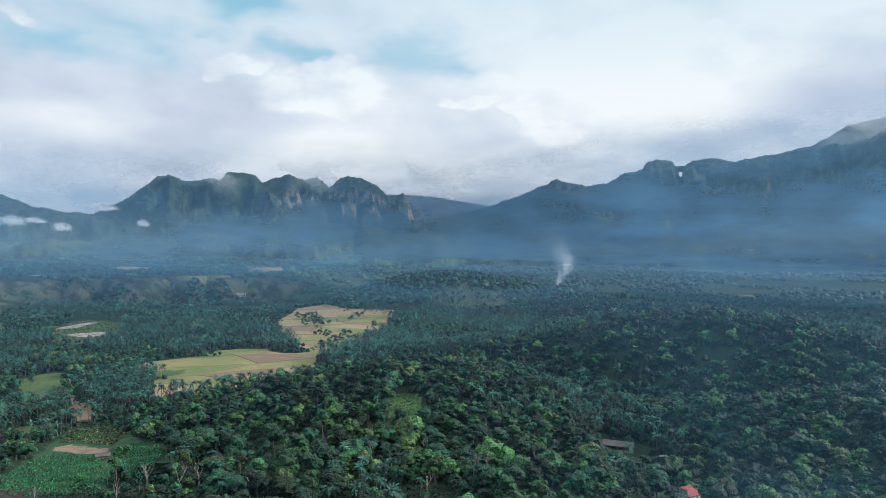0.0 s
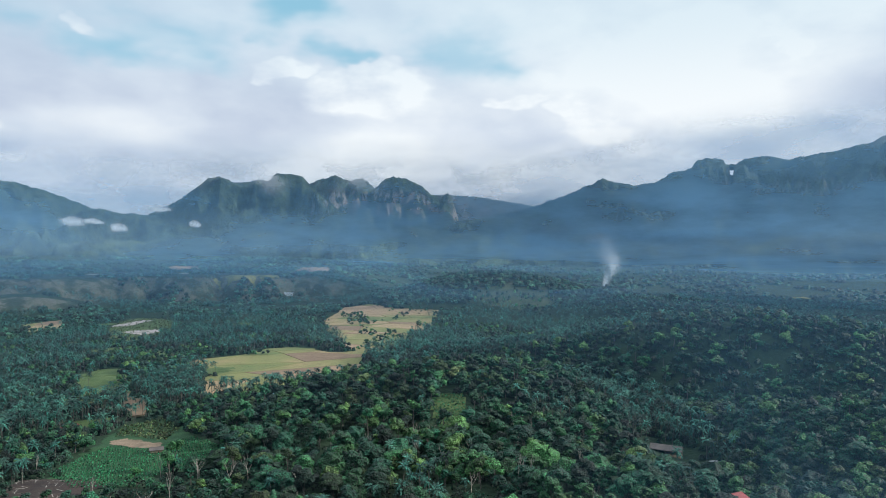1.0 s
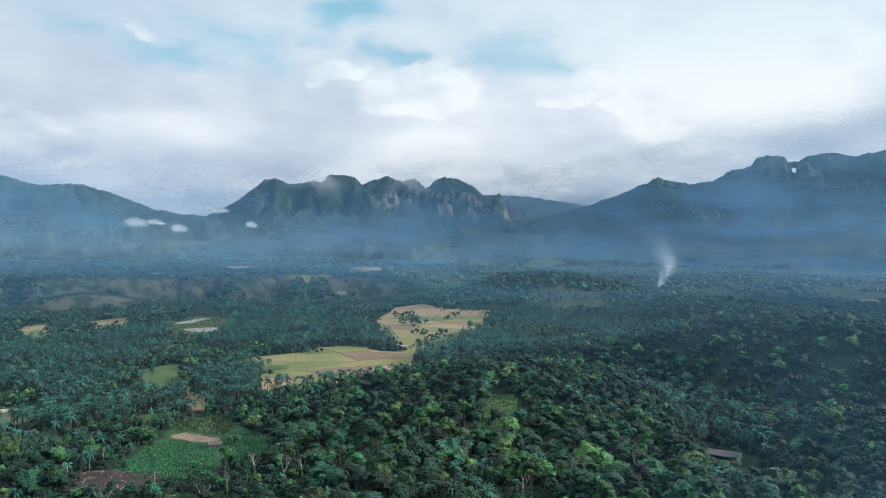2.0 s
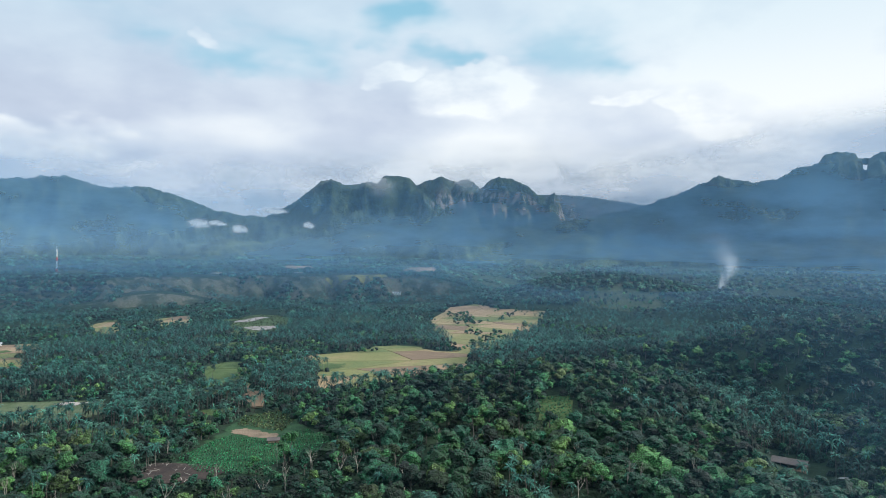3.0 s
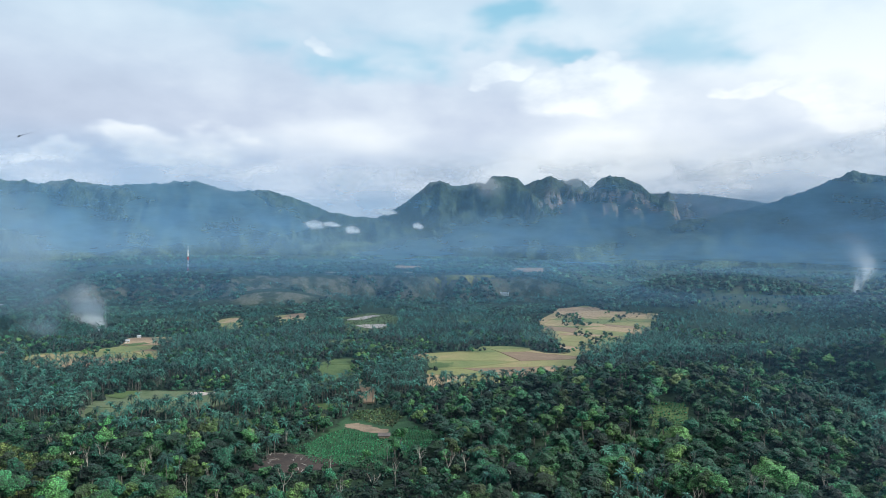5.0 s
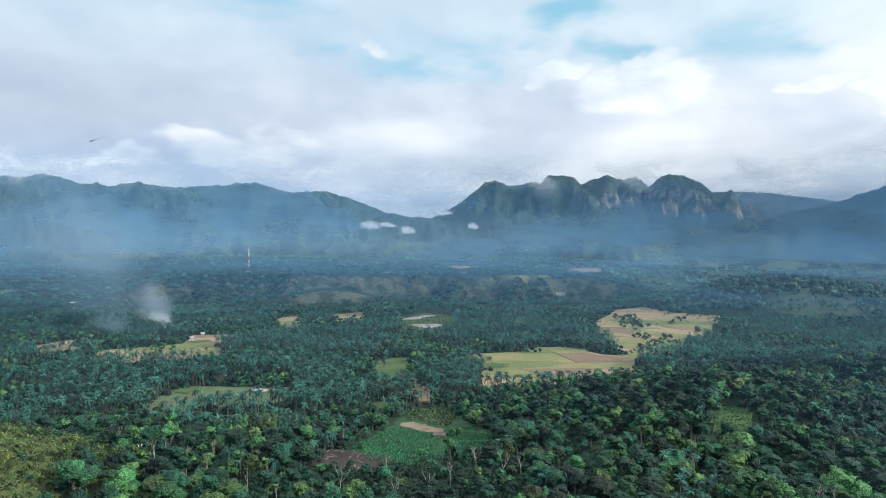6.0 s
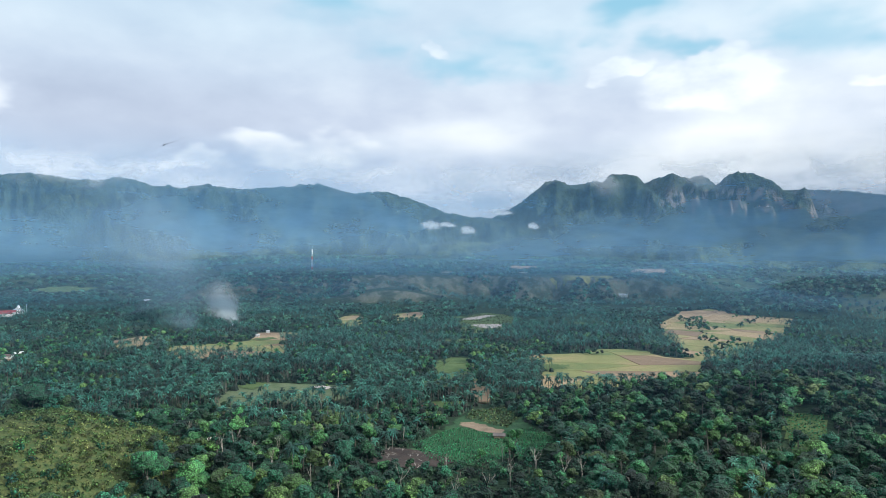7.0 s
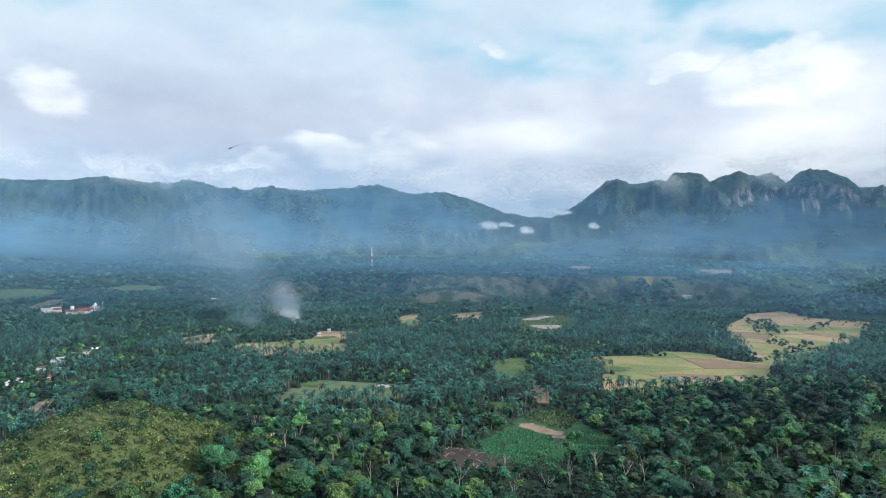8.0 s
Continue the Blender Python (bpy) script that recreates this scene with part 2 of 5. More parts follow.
def mountain_wood(n, p, rock):
    big, mid, fine = n.noise(p, 0.0035, 5), n.noise(p, 0.018, 5), n.noise(p, 0.09, 4)
    # hollows shaded and knolls lit within the colour, to show relief through haze
    c = n.ramp(n.math("ADD", n.math("MULTIPLY", mid, 0.6), n.math("MULTIPLY", fine, 0.4)), [(0.36, (0.005, 0.013, 0.010)), (0.50, (0.022, 0.042, 0.026)), (0.66, (0.068, 0.10, 0.062))])
    slope = n.add("ShaderNodeSeparateXYZ", None, Vector=n.add("ShaderNodeNewGeometry").outputs["True Normal"]).outputs[2]
    z = n.add("ShaderNodeSeparateXYZ", None, Vector=p).outputs[2]
    streak = n.noise(n.vec("MULTIPLY", p, (1.0, 1.0, 0.12)).outputs[0], 0.035, 5)
    bare = n.math("MULTIPLY", n.span(slope, 0.62, 0.35, 0.0, rock), n.span(streak, 0.46, 0.58))
    x = n.add("ShaderNodeSeparateXYZ", None, Vector=p).outputs[0]
    face = n.math("MULTIPLY", n.math("MULTIPLY", n.span(x, -1150, -900), n.span(z, 250, 330)), n.span(z, 500, 440))
    c = n.mix(n.math("MULTIPLY", bare, face), c, (0.21, 0.185, 0.165))
    grass = n.math("MULTIPLY", n.span(big, 0.52, 0.62), n.span(z, 300, 120))
    c = n.mix(n.math("MULTIPLY", grass, 0.42), c, (0.13, 0.18, 0.075))
    return c, n.math("ADD", mid, n.math("MULTIPLY", fine, 0.6)), 30.0


M_GROUND = material("forest_floor", forest_floor)
M_MOUNTAIN = material("mountain_forest", lambda n, p: mountain_wood(n, p, 0.25))
M_CLIFF = material("mountain_cliff", lambda n, p: mountain_wood(n, p, 1.0))
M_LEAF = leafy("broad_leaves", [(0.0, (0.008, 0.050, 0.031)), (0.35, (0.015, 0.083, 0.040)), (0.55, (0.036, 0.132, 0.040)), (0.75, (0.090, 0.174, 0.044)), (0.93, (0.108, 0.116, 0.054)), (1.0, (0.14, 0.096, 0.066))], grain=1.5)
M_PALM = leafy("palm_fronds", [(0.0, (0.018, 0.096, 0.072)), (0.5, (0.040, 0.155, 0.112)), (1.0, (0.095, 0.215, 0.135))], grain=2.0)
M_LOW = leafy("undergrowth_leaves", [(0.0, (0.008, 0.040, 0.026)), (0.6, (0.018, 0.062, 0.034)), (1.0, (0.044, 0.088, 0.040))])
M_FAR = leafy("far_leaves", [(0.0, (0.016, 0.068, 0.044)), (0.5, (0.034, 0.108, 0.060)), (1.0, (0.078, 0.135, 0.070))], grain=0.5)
M_BARK = material("bark", lambda n, p: (n.ramp(n.noise(p, 1.3, 4), [(0.3, (0.07, 0.063, 0.053)), (0.7, (0.18, 0.17, 0.15))]), None, 0))


def air(name, colour, alpha):
    """Thin haze or smoke: a veil that scatters light both ways; alpha(n, place, r, z) gives how dense it is."""
    mat = bpy.data.materials.new(name)
    mat.use_nodes = True
    n = Nodes(mat.node_tree)
    p = n.add("ShaderNodeNewGeometry").outputs["Position"]
    xyz = n.add("ShaderNodeSeparateXYZ", None, Vector=p)
    r = n.math("SQRT", n.math("ADD", n.math("POWER", xyz.outputs[0], 2.0), n.math("POWER", xyz.outputs[1], 2.0)))
    dense = alpha(n, p, r, xyz.outputs[2])
    a = n.add("ShaderNodeBsdfDiffuse", None, Color=(*colour, 1))
    b = n.add("ShaderNodeBsdfTranslucent", None, Color=(*colour, 1))
    both = n.add("ShaderNodeMixShader", None, Fac=0.5, i1=a.outputs[0], i2=b.outputs[0])
    clear = n.add("ShaderNodeBsdfTransparent")
    mixed = n.add("ShaderNodeMixShader", None, Fac=dense, i1=clear.outputs[0], i2=both.outputs[0])
    n.add("ShaderNodeOutputMaterial", None, Surface=mixed.outputs[0])
    return mat


# ---- clearings and fields ----
BIG_FIELD = [(-330, 745), (-330, 766), (-305, 782), (-280, 811), (-274, 847), (-249, 859), (-219, 851), (-189, 819), (-146, 819), (-130, 717), (-127, 665), (-139, 625), (-167, 605), (-197, 590), (-223, 580), (-243, 570), (-273, 645), (-279, 684), (-295, 713), (-314, 719)]
SIDE_FIELD = [(-402, 648), (-403, 692), (-377, 699), (-360, 671), (-310, 560), (-314, 538), (-336, 545)]
STRIP_FIELD = [(-327, 602), (-286, 563), (-250, 488), (-275, 502)]
FAR_FIELD = [(-274, 1133), (-288, 1217), (-289, 1377), (-244, 1405), (-193, 1354), (-92, 1312), (-98, 1171), (-84, 1097), (-100, 960), (-112, 870), (-130, 795), (-175, 830), (-196, 915), (-243, 1020)]
POND_CLEARING = [(-569, 993), (-618, 1124), (-613, 1190), (-549, 1163), (-465, 993), (-450, 880), (-505, 900)]
CROP_FIELD = [(-223, 335), (-239, 419), (-251, 461), (-224, 487), (-198, 437), (-180, 411), (-148, 387), (-140, 345), (-158, 330), (-162, 300), (-186, 296)]
BARE_PLOT = [(-234, 414), (-228, 424), (-195, 402), (-192, 390), (-227, 403)]
WEST_FIELD = [(-751, 575), (-720, 629), (-707, 669), (-761, 735), (-723, 778), (-676, 739), (-653, 673), (-574, 601), (-600, 555), (-680, 515)]
GREY_FIELD = [(-456, 390), (-488, 435), (-480, 472), (-433, 488), (-405, 510), (-366, 458), (-390, 420), (-414, 405), (-412, 360)]
SMALL_FIELDS = ([(-859, 569), (-869, 627), (-760, 556), (-770, 514)], [(-799, 959), (-812, 1043), (-672, 875), (-690, 849)], [(-754, 1074), (-733, 1150), (-640, 1010), (-668, 960)])
MEADOW = [(-2060, 800), (-2028, 879), (-1959, 904), (-1833, 842), (-1690, 680), (-1700, 655)]
YARD = [(-1527, 646), (-1700, 775), (-1690, 800), (-1479, 683), (-1421, 632), (-1444, 616)]
PLATEAU_STRIP = [(-930, 1545), (-960, 1610), (-865, 1650), (-739, 1782), (-670, 1690), (-782, 1610), (-878, 1530)]
PLATEAU_FIELD = [(-953, 1954), (-988, 2109), (-904, 2100), (-816, 1939), (-861, 1875)]
HILL_CUT = [(-500, 1760), (-582, 2087), (-534, 2271), (-483, 2107), (-462, 1790)]
TERRACE = [(-640, 1560), (-560, 1592), (-483, 1600), (-510, 1560), (-592, 1535)]
WEST_MEADOW = [(-1924, 1047), (-1917, 1129), (-1840, 1172), (-1800, 1070), (-1850, 1000)]
WOOD_CLEARINGS = ([(505, 1390), (500, 1425), (560, 1440), (570, 1400)], [(620, 1290), (610, 1310), (660, 1330), (668, 1300)], [(700, 1700), (690, 1780), (800, 1800), (815, 1710)], [(980, 1500), (970, 1570), (1060, 1580), (1075, 1505)])
GLADE = [(-39, 464), (-17, 468), (-8, 403), (-27, 399)]
SCAR = [(-593, 252), (-608, 272), (-586, 277), (-486, 224)]
VILLAGE = [(-640, 246), (-692, 282), (-740, 322), (-794, 376), (-838, 424), (-820, 432), (-778, 388), (-722, 332), (-680, 294), (-636, 262)]
STREET = [(-640, 240), (-690, 284), (-735, 324), (-790, 378), (-838, 430), (-812, 424), (-762, 366), (-706, 308), (-662, 268), (-620, 236)]
BURNT_PLOT = [(-226, 322), (-196, 318), (-172, 300), (-178, 280), (-196, 272), (-216, 286)]
HUT_YARD = [(92, 478), (142, 470), (138, 400), (124, 376), (92, 382), (84, 430)]
HOUSE_YARDS = ([(-172, 527), (-150, 525), (-144, 484), (-166, 486)], [(45, 514), (57, 514), (55, 494), (46, 494)], [(-334, 283), (-312, 281), (-296, 246), (-318, 248)], [(-293, 461), (-275, 461), (-264, 432), (-280, 432)])
HUMP_PASTURE = [(-32, 1370), (-12, 1398), (52, 1406), (119, 1385), (150, 1320), (110, 1265), (45, 1305), (0, 1330)]
MOSQUE_YARD = [(-1416, 640), (-1385, 722), (-1235, 648), (-1268, 556)]
RED_YARD = [(92, 318), (120, 318), (112, 288), (90, 288)]


def ragged(outline, step=16.0, wild=4.5):
    """The outline with more points and an uneven edge."""
    made = []
    for (x0, y0), (x1, y1) in zip(outline, outline[1:] + outline[:1]):
        count = max(1, round(math.hypot(x1 - x0, y1 - y0) / step))
        for k in range(count):
            x, y = x0 + (x1 - x0) * k / count, y0 + (y1 - y0) * k / count
            made.append((x + wild * 2 * (float(value_noise(x / 14, y / 14, 501)) - 0.5), y + wild * 2 * (float(value_noise(x / 14, y / 14, 502)) - 0.5)))
    return made


def small_glades():
    """Little openings in the groves on the valley floor."""
    made = []
    for k in range(34):
        a, r = radians(RNG.uniform(2, 66)), RNG.uniform(480, 1350)
        cx, cy, size = -r * math.sin(a), r * math.cos(a), RNG.uniform(9, 20)
        made.append([(cx + size * RNG.uniform(0.7, 1.5) * math.cos(t), cy + size * RNG.uniform(0.7, 1.7) * math.sin(t)) for t in np.arange(7) * 2 * math.pi / 7])
    return made


BIG_FIELD, SIDE_FIELD, FAR_FIELD, WEST_FIELD, GREY_FIELD = (ragged(o) for o in (BIG_FIELD, SIDE_FIELD, FAR_FIELD, WEST_FIELD, GREY_FIELD))
SMALL_FIELDS, HUMP_PASTURE = tuple(ragged(o) for o in SMALL_FIELDS), ragged(HUMP_PASTURE)
SMALL_GLADES = small_glades()
CLEARINGS = [*SMALL_GLADES, BIG_FIELD, SIDE_FIELD, STRIP_FIELD, FAR_FIELD, POND_CLEARING, CROP_FIELD, WEST_FIELD, GREY_FIELD, *SMALL_FIELDS, MEADOW, YARD, GLADE, SCAR, STREET, HUT_YARD, RED_YARD, BURNT_PLOT, *HOUSE_YARDS, MOSQUE_YARD, HUMP_PASTURE, PLATEAU_STRIP, PLATEAU_FIELD, HILL_CUT, TERRACE, WEST_MEADOW, *WOOD_CLEARINGS]


def inside(x, y, outline):
    hit = np.zeros(np.shape(x), bool)
    for (x0, y0), (x1, y1) in zip(outline, outline[1:] + outline[:1]):
        cross = (y0 > y) != (y1 > y)
        hit ^= cross & (x < (x1 - x0) * (y - y0) / (y1 - y0 + 1e-9) + x0)
    return hit


# ---- the land ----
def view_columns(fine, wide=3.0):
    """Directions all round, close together where the land lies open to view."""
    return np.concatenate([np.arange(-44, 80, fine), np.arange(80, 316 + wide, wide)])


def make_ground():
    az = view_columns(0.65)
    r = np.concatenate([[0.01], np.geomspace(60, 1200, 130), np.geomspace(1212, 4950, 110)])
    R, A = np.meshgrid(r, np.radians(az), indexing="ij")
    x, y = -R * np.sin(A), R * np.cos(A)
    z = ground_z(x, y)
    for outline in (BIG_FIELD, SIDE_FIELD, STRIP_FIELD, FAR_FIELD, POND_CLEARING, WEST_FIELD, GREY_FIELD, *SMALL_FIELDS, MEADOW, YARD):
        z = z - 1.6 * inside(x, y, outline)
    ob = mesh_object("ground", np.stack([x, y, z], -1).reshape(-1, 3), grid_faces(len(r), len(az)), M_GROUND, smooth_faces=True)
    return tagged(ob, "wooded tropical valley floor with low hills and clearings", "ground", kind="structure")


make_ground()


def make_mountain(name, label, crest, near, top, back, cliff, seed, rough=1.0, lean=0.35, mat=M_MOUNTAIN):
    """A mountain range: crest gives (direction, rise over the eye in degrees) along it; its foot lies near metres off, its crest top metres off."""
    a0, a1 = crest[-1][0], crest[0][0]
    az = np.arange(a0, a1, {"foothills": 0.2, "mountain_range_left": 0.14}.get(name, 0.1))
    rise = np.interp(az, [c[0] for c in crest][::-1], [c[1] for c in crest][::-1])
    rise = rise + min(rough, 1.2) * (0.16 * (fbm(az / 0.7, az * 0 + seed, seed, 4) - 0.5) + 0.09 * (value_noise(az / 0.16, az * 0 + seed, seed + 1) - 0.5))
    r = np.concatenate([np.linspace(near, top, 70), np.linspace(top, back, 10)[1:]])
    R, A = np.meshgrid(r, az, indexing="ij")
    tall = (EYE_Z + top * np.tan(np.radians(rise)))[None, :]
    u = np.clip((R - near) / (top - near), 0, 1)
    x, y = -R * np.sin(np.radians(A)), R * np.cos(np.radians(A))
    warp = 180 * (fbm(x / 420, y / 420, seed + 3, 2) - 0.5)
    spurs = 1 - np.abs(2 * fbm((A * 62 + warp) / 330, R / 430 + warp / 300, seed + 5, 4) - 1) * 2.2
    gullies = 1 - np.abs(2 * fbm((A * 62 - warp) / 95, R / 260, seed + 9, 3) - 1) * 2
    uu = np.clip(u + (spurs * 0.20 + gullies * 0.085 * rough - 0.08) * np.sin(np.pi * u) ** 0.8, 0, 1)
    p = lean * uu ** 1.3 + (1 - lean) * (0.45 * uu ** 2 + 0.55 * smooth(uu, 1 - cliff, 1.0))
    z = tall * p
    fall = np.clip((R - top) / (back - top), 0, 1)
    z = np.where(R > top, tall * (1 - 0.7 * fall), z) - 6
    ends = np.minimum(smooth(az, a0, a0 + 1.0), 1 - smooth(az, a1 - 1.0, a1))[None, :]
    z = z * (0.15 + 0.85 * ends) - 20 * (1 - ends)
    ob = mesh_object(name, np.stack([x, y, z], -1).reshape(-1, 3), grid_faces(len(r), len(az)), mat, smooth_faces=True)
    return tagged(ob, label, "mountain", kind="structure")


LEFT_RANGE = [(100, 4.2), (84, 4.6), (74, 4.5), (68.6, 4.6), (65, 4.8), (62, 5.15), (58.7, 4.9), (55.9, 4.95), (53.8, 4.65), (52, 4.45), (49.9, 4.85), (48.1, 4.6), (46.5, 4.5),
              (42.6, 4.87), (41.2, 4.98), (38.9, 4.35), (35.6, 4.55), (33.7, 3.9), (31.8, 3.25), (30.7, 2.75), (29.3, 2.5), (27, 2.4), (24, 1.8), (21, 0.8)]
MASSIF = [(29, 1.2), (26.9, 2.32), (24.8, 3.55), (23.2, 4.68), (22.5, 5.35), (21.7, 5.51), (20.6, 5.07), (19.6, 5.11), (18.7, 5.31), (18, 5.2), (17.3, 5.8), (15.3, 5.73), (14.7, 5.07), (13.6, 5.51),
          (12.6, 5.76), (11.4, 5.37), (10.4, 5.58), (9.4, 4.82), (8.6, 5.47), (7.8, 5.81), (6.7, 5.55), (5.3, 4.96), (4.7, 4.32), (3.9, 4.09), (3.3, 4.51), (2.9, 3.86), (2.4, 2.1), (1.0, 1.6), (0, 1.2)]
PLATEAU = [(8, 4.3), (2.9, 4.25), (1.1, 4.12), (-0.7, 3.87), (-3.1, 3.5), (-4.5, 3.2), (-7, 2.6), (-9, 2)]
RIGHT_RANGE = [(10, 0.5), (6.7, 1.37), (4.4, 1.98), (1.1, 2.28), (-3.6, 3.22), (-6.4, 4.19), (-8.7, 5.23), (-9.3, 5.59), (-10, 5.3), (-11.8, 4.91), (-13.4, 5.15), (-14.5, 5.76), (-16, 6.08), (-16.5, 6.65),
               (-17.3, 6.79), (-18.4, 6.71), (-18.6, 6.35), (-18.8, 6.3), (-18.9, 5.55), (-19.1, 5.55), (-19.2, 6.3), (-19.4, 6.37), (-19.9, 6.7), (-21.1, 6.91), (-22.9, 6.53), (-25.6, 6.89), (-28.3, 7.44), (-29.3, 7.97), (-30.4, 8.68), (-32.7, 9.05), (-40, 9.3), (-56, 8)]
make_mountain("mountain_range_left", "forested blue mountain range under low cloud", LEFT_RANGE, 2750, 4450, 4900, 0.5, 40, 1.7)
make_mountain("mountain_massif", "steep rocky massif with domed peaks and bare cliffs", MASSIF, 3050, 4600, 4900, 0.16, 60, 1.2, 0.5, M_CLIFF)
make_mountain("mountain_plateau", "far flat-topped cliff under cloud", PLATEAU, 4500, 4850, 4940, 0.35, 80, 0.6, 0.35, M_CLIFF)
make_mountain("mountain_range_right", "high forested mountain ridge with rocky crest", RIGHT_RANGE, 2550, 4200, 4800, 0.55, 100)

FOOTHILLS = [(34, 0.0), (30, 0.5), (27, 0.35), (24, 0.9), (21.5, 0.6), (19, 1.3), (17, 0.8), (14.5, 1.7), (12.5, 1.25), (10.5, 2.0), (8.6, 1.3), (6.5, 1.75), (4, 0.9), (1.5, 1.2), (-2, 0.3), (-5, -0.3)]
RIGHT_FOOTHILLS = [(2, -0.6), (-4, 0.0), (-8, -0.3), (-12, 0.5), (-15, 0.2), (-19, 1.0), (-22, 0.6), (-26, 1.4), (-29, 1.0), (-34, 1.7), (-40, 1.3), (-50, 0.8)]
make_mountain("foothills", "green wooded foothills below the rocky massif", FOOTHILLS, 2560, 3300, 3600, 0.95, 140, 1.6, 0.75)
make_mountain("foothills", "hazy green slopes below the high ridge", RIGHT_FOOTHILLS, 2570, 3050, 3400, 0.95, 160, 1.6, 0.75)


# ---- haze ----
def no_lift(r, az):
    return r * 0


def over_plateau(r, az):
    """The haze lies higher over the plateau than over the low ground."""
    return 38 * smooth(r, 1050, 1500) * smooth(np.degrees(az), 3, 11) * (1 - smooth(r, 1900, 2440))


def make_haze(name, label, profile, material_, lift=no_lift):
    az = np.arange(-70, 110.1, 1.0)
    r, z = np.array(profile, float).T
    R, A = np.meshgrid(r, np.radians(az), indexing="ij")
    wave = 1 + 0.012 * (value_noise(A * 9, R * 0 + r[0] / 100, 5) - 0.5)
    verts = np.stack([-R * wave * np.sin(A), R * wave * np.cos(A), z[:, None] + lift(R, A)], -1).reshape(-1, 3)
    return tagged(mesh_object(name, verts, grid_faces(len(r), len(az)), material_, smooth_faces=True), label, "haze", kind="stuff")


def veil(most, low, high):
    """Haze that thickens off the ground up to a height, and thins out again above."""
    def dense(n, p, r, z):
        patch = n.span(n.noise(n.vec("MULTIPLY", p, (1, 1, 2.5)).outputs[0], 0.0022, 4), 0.3, 0.75, 0.72, 1.28)
        shape = n.math("MULTIPLY", n.span(z, low[0], low[1], 0.0, 1.0), n.span(z, high[0], high[1], 1.0, high[2]))
        return n.math("MULTIPLY", n.math("MULTIPLY", shape, patch), most)
    return dense


def near_drift(n, p, r, z):
    xy = n.add("ShaderNodeSeparateXYZ", None, Vector=p)
    side = n.span(xy.outputs[0], -30, 140, 0.01, 0.15)
    patch = n.span(n.noise(p, 0.012, 4), 0.3, 0.7, 0.5, 1.4)
    return n.math("MULTIPLY", n.math("MULTIPLY", side, patch), n.span(z, 95, 124, 1.0, 0.0))


def valley_air(n, p, r, z):
    """Haze that thickens with the way through it, thickest before the mountain's foot, thinner up its slopes."""
    patch = n.span(n.noise(n.vec("MULTIPLY", p, (1, 1, 3.0)).outputs[0], 0.0024, 6, 0.6), 0.32, 0.68, 0.62, 1.26)
    low = n.math("ADD", n.span(r, 170, 520, 0.0, 0.11, "LINEAR"), n.math("ADD", n.span(r, 520, 1300, 0.0, 0.15, "LINEAR"), n.span(r, 1300, 2020, 0.0, 0.23, "LINEAR")))
    high = n.math("ADD", n.span(z, 100, 165, 0.0, 0.06), n.span(z, 170, 360, 0.0, -0.15))
    x = n.add("ShaderNodeSeparateXYZ", None, Vector=p).outputs[0]
    smoky = n.math("MULTIPLY", n.span(r, 700, 1800, 0.0, 0.18), n.math("MULTIPLY", n.span(x, -500, 500), n.span(z, 155, 370, 1.0, 0.1)))
    return n.math("MULTIPLY", n.math("MULTIPLY", n.math("ADD", n.math("ADD", low, high), smoky), patch), n.span(n.math("SUBTRACT", z, n.span(x, 250, 1050, 0.0, 125.0, "LINEAR")), 335, 480, 1.0, 0.0))


def low_air(n, p, r, z):
    patch = n.span(n.noise(p, 0.004, 4), 0.3, 0.72, 0.7, 1.25)
    return n.math("MULTIPLY", n.math("MULTIPLY", n.span(r, 900, 1600, 0.0, 0.20), n.span(r, 1900, 2300, 1.0, 0.0)), patch)


def cap_cloud(n, p, r, z):
    wind = n.noise(n.vec("MULTIPLY", p, (1, 1, 1.6)).outputs[0], 0.0028, 4, 0.55)
    x = n.add("ShaderNodeSeparateXYZ", None, Vector=p).outputs[0]
    rise = n.math("ADD", n.math("SUBTRACT", z, n.span(x, 0, 1500, 0.0, 235.0)), n.math("MULTIPLY", n.math("SUBTRACT", wind, 0.5), 420.0))
    return n.math("MULTIPLY", n.math("MULTIPLY", n.span(rise, 400, 600, 0.0, 0.55), n.span(wind, 0.42, 0.58)), n.span(rise, 540, 660, 1.0, 0.0))


HAZE, CLOUD = (0.168, 0.35, 0.575), (0.97, 0.97, 0.98)
make_haze("drifting_haze", "thin blue smoke haze drifting over the near hill", [(228, 20), (230, 60), (233, 100), (236, 126)], air("drift_haze", (0.11, 0.25, 0.40), near_drift))
make_haze("valley_haze", "bluish haze over the valley and before the mountains", [(170, 84), (260, 84), (350, 84), (550, 84), (800, 84), (1100, 84), (1400, 85), (1600, 87), (1750, 91), (1870, 98), (1950, 110), (2005, 135), (2030, 180), (2045, 300), (2060, 440), (2068, 550), (2076, 670)], air("valley_haze", HAZE, valley_air))
make_haze("valley_haze", "thin haze lying low between the hills", [(760, 42), (850, 42), (1000, 42), (1150, 42), (1300, 42), (1450, 42), (1600, 42), (1800, 45), (2000, 54), (2150, 66), (2300, 80)], air("low_haze", HAZE, low_air), over_plateau)
make_haze("foothill_haze", "pale mist lying along the mountain's foot", [(2545, 20), (2547, 100), (2549, 180), (2551, 260), (2553, 330)], air("foot_mist", (0.40, 0.55, 0.68), veil(0.26, (60, 130), (130, 300, 0.0))))
make_haze("far_haze", "pale haze behind the cliffs", [(4700, 60), (4705, 250), (4710, 400), (4715, 530)], air("far_haze", (0.42, 0.53, 0.66), veil(0.45, (60, 200), (430, 525, 0.0))))
make_haze("cloud_bank", "grey-white cloud resting on the mountain tops", [(3950, 380), (3960, 480), (3970, 620), (3980, 760), (3990, 900)], air("cloud_bank", CLOUD, cap_cloud))


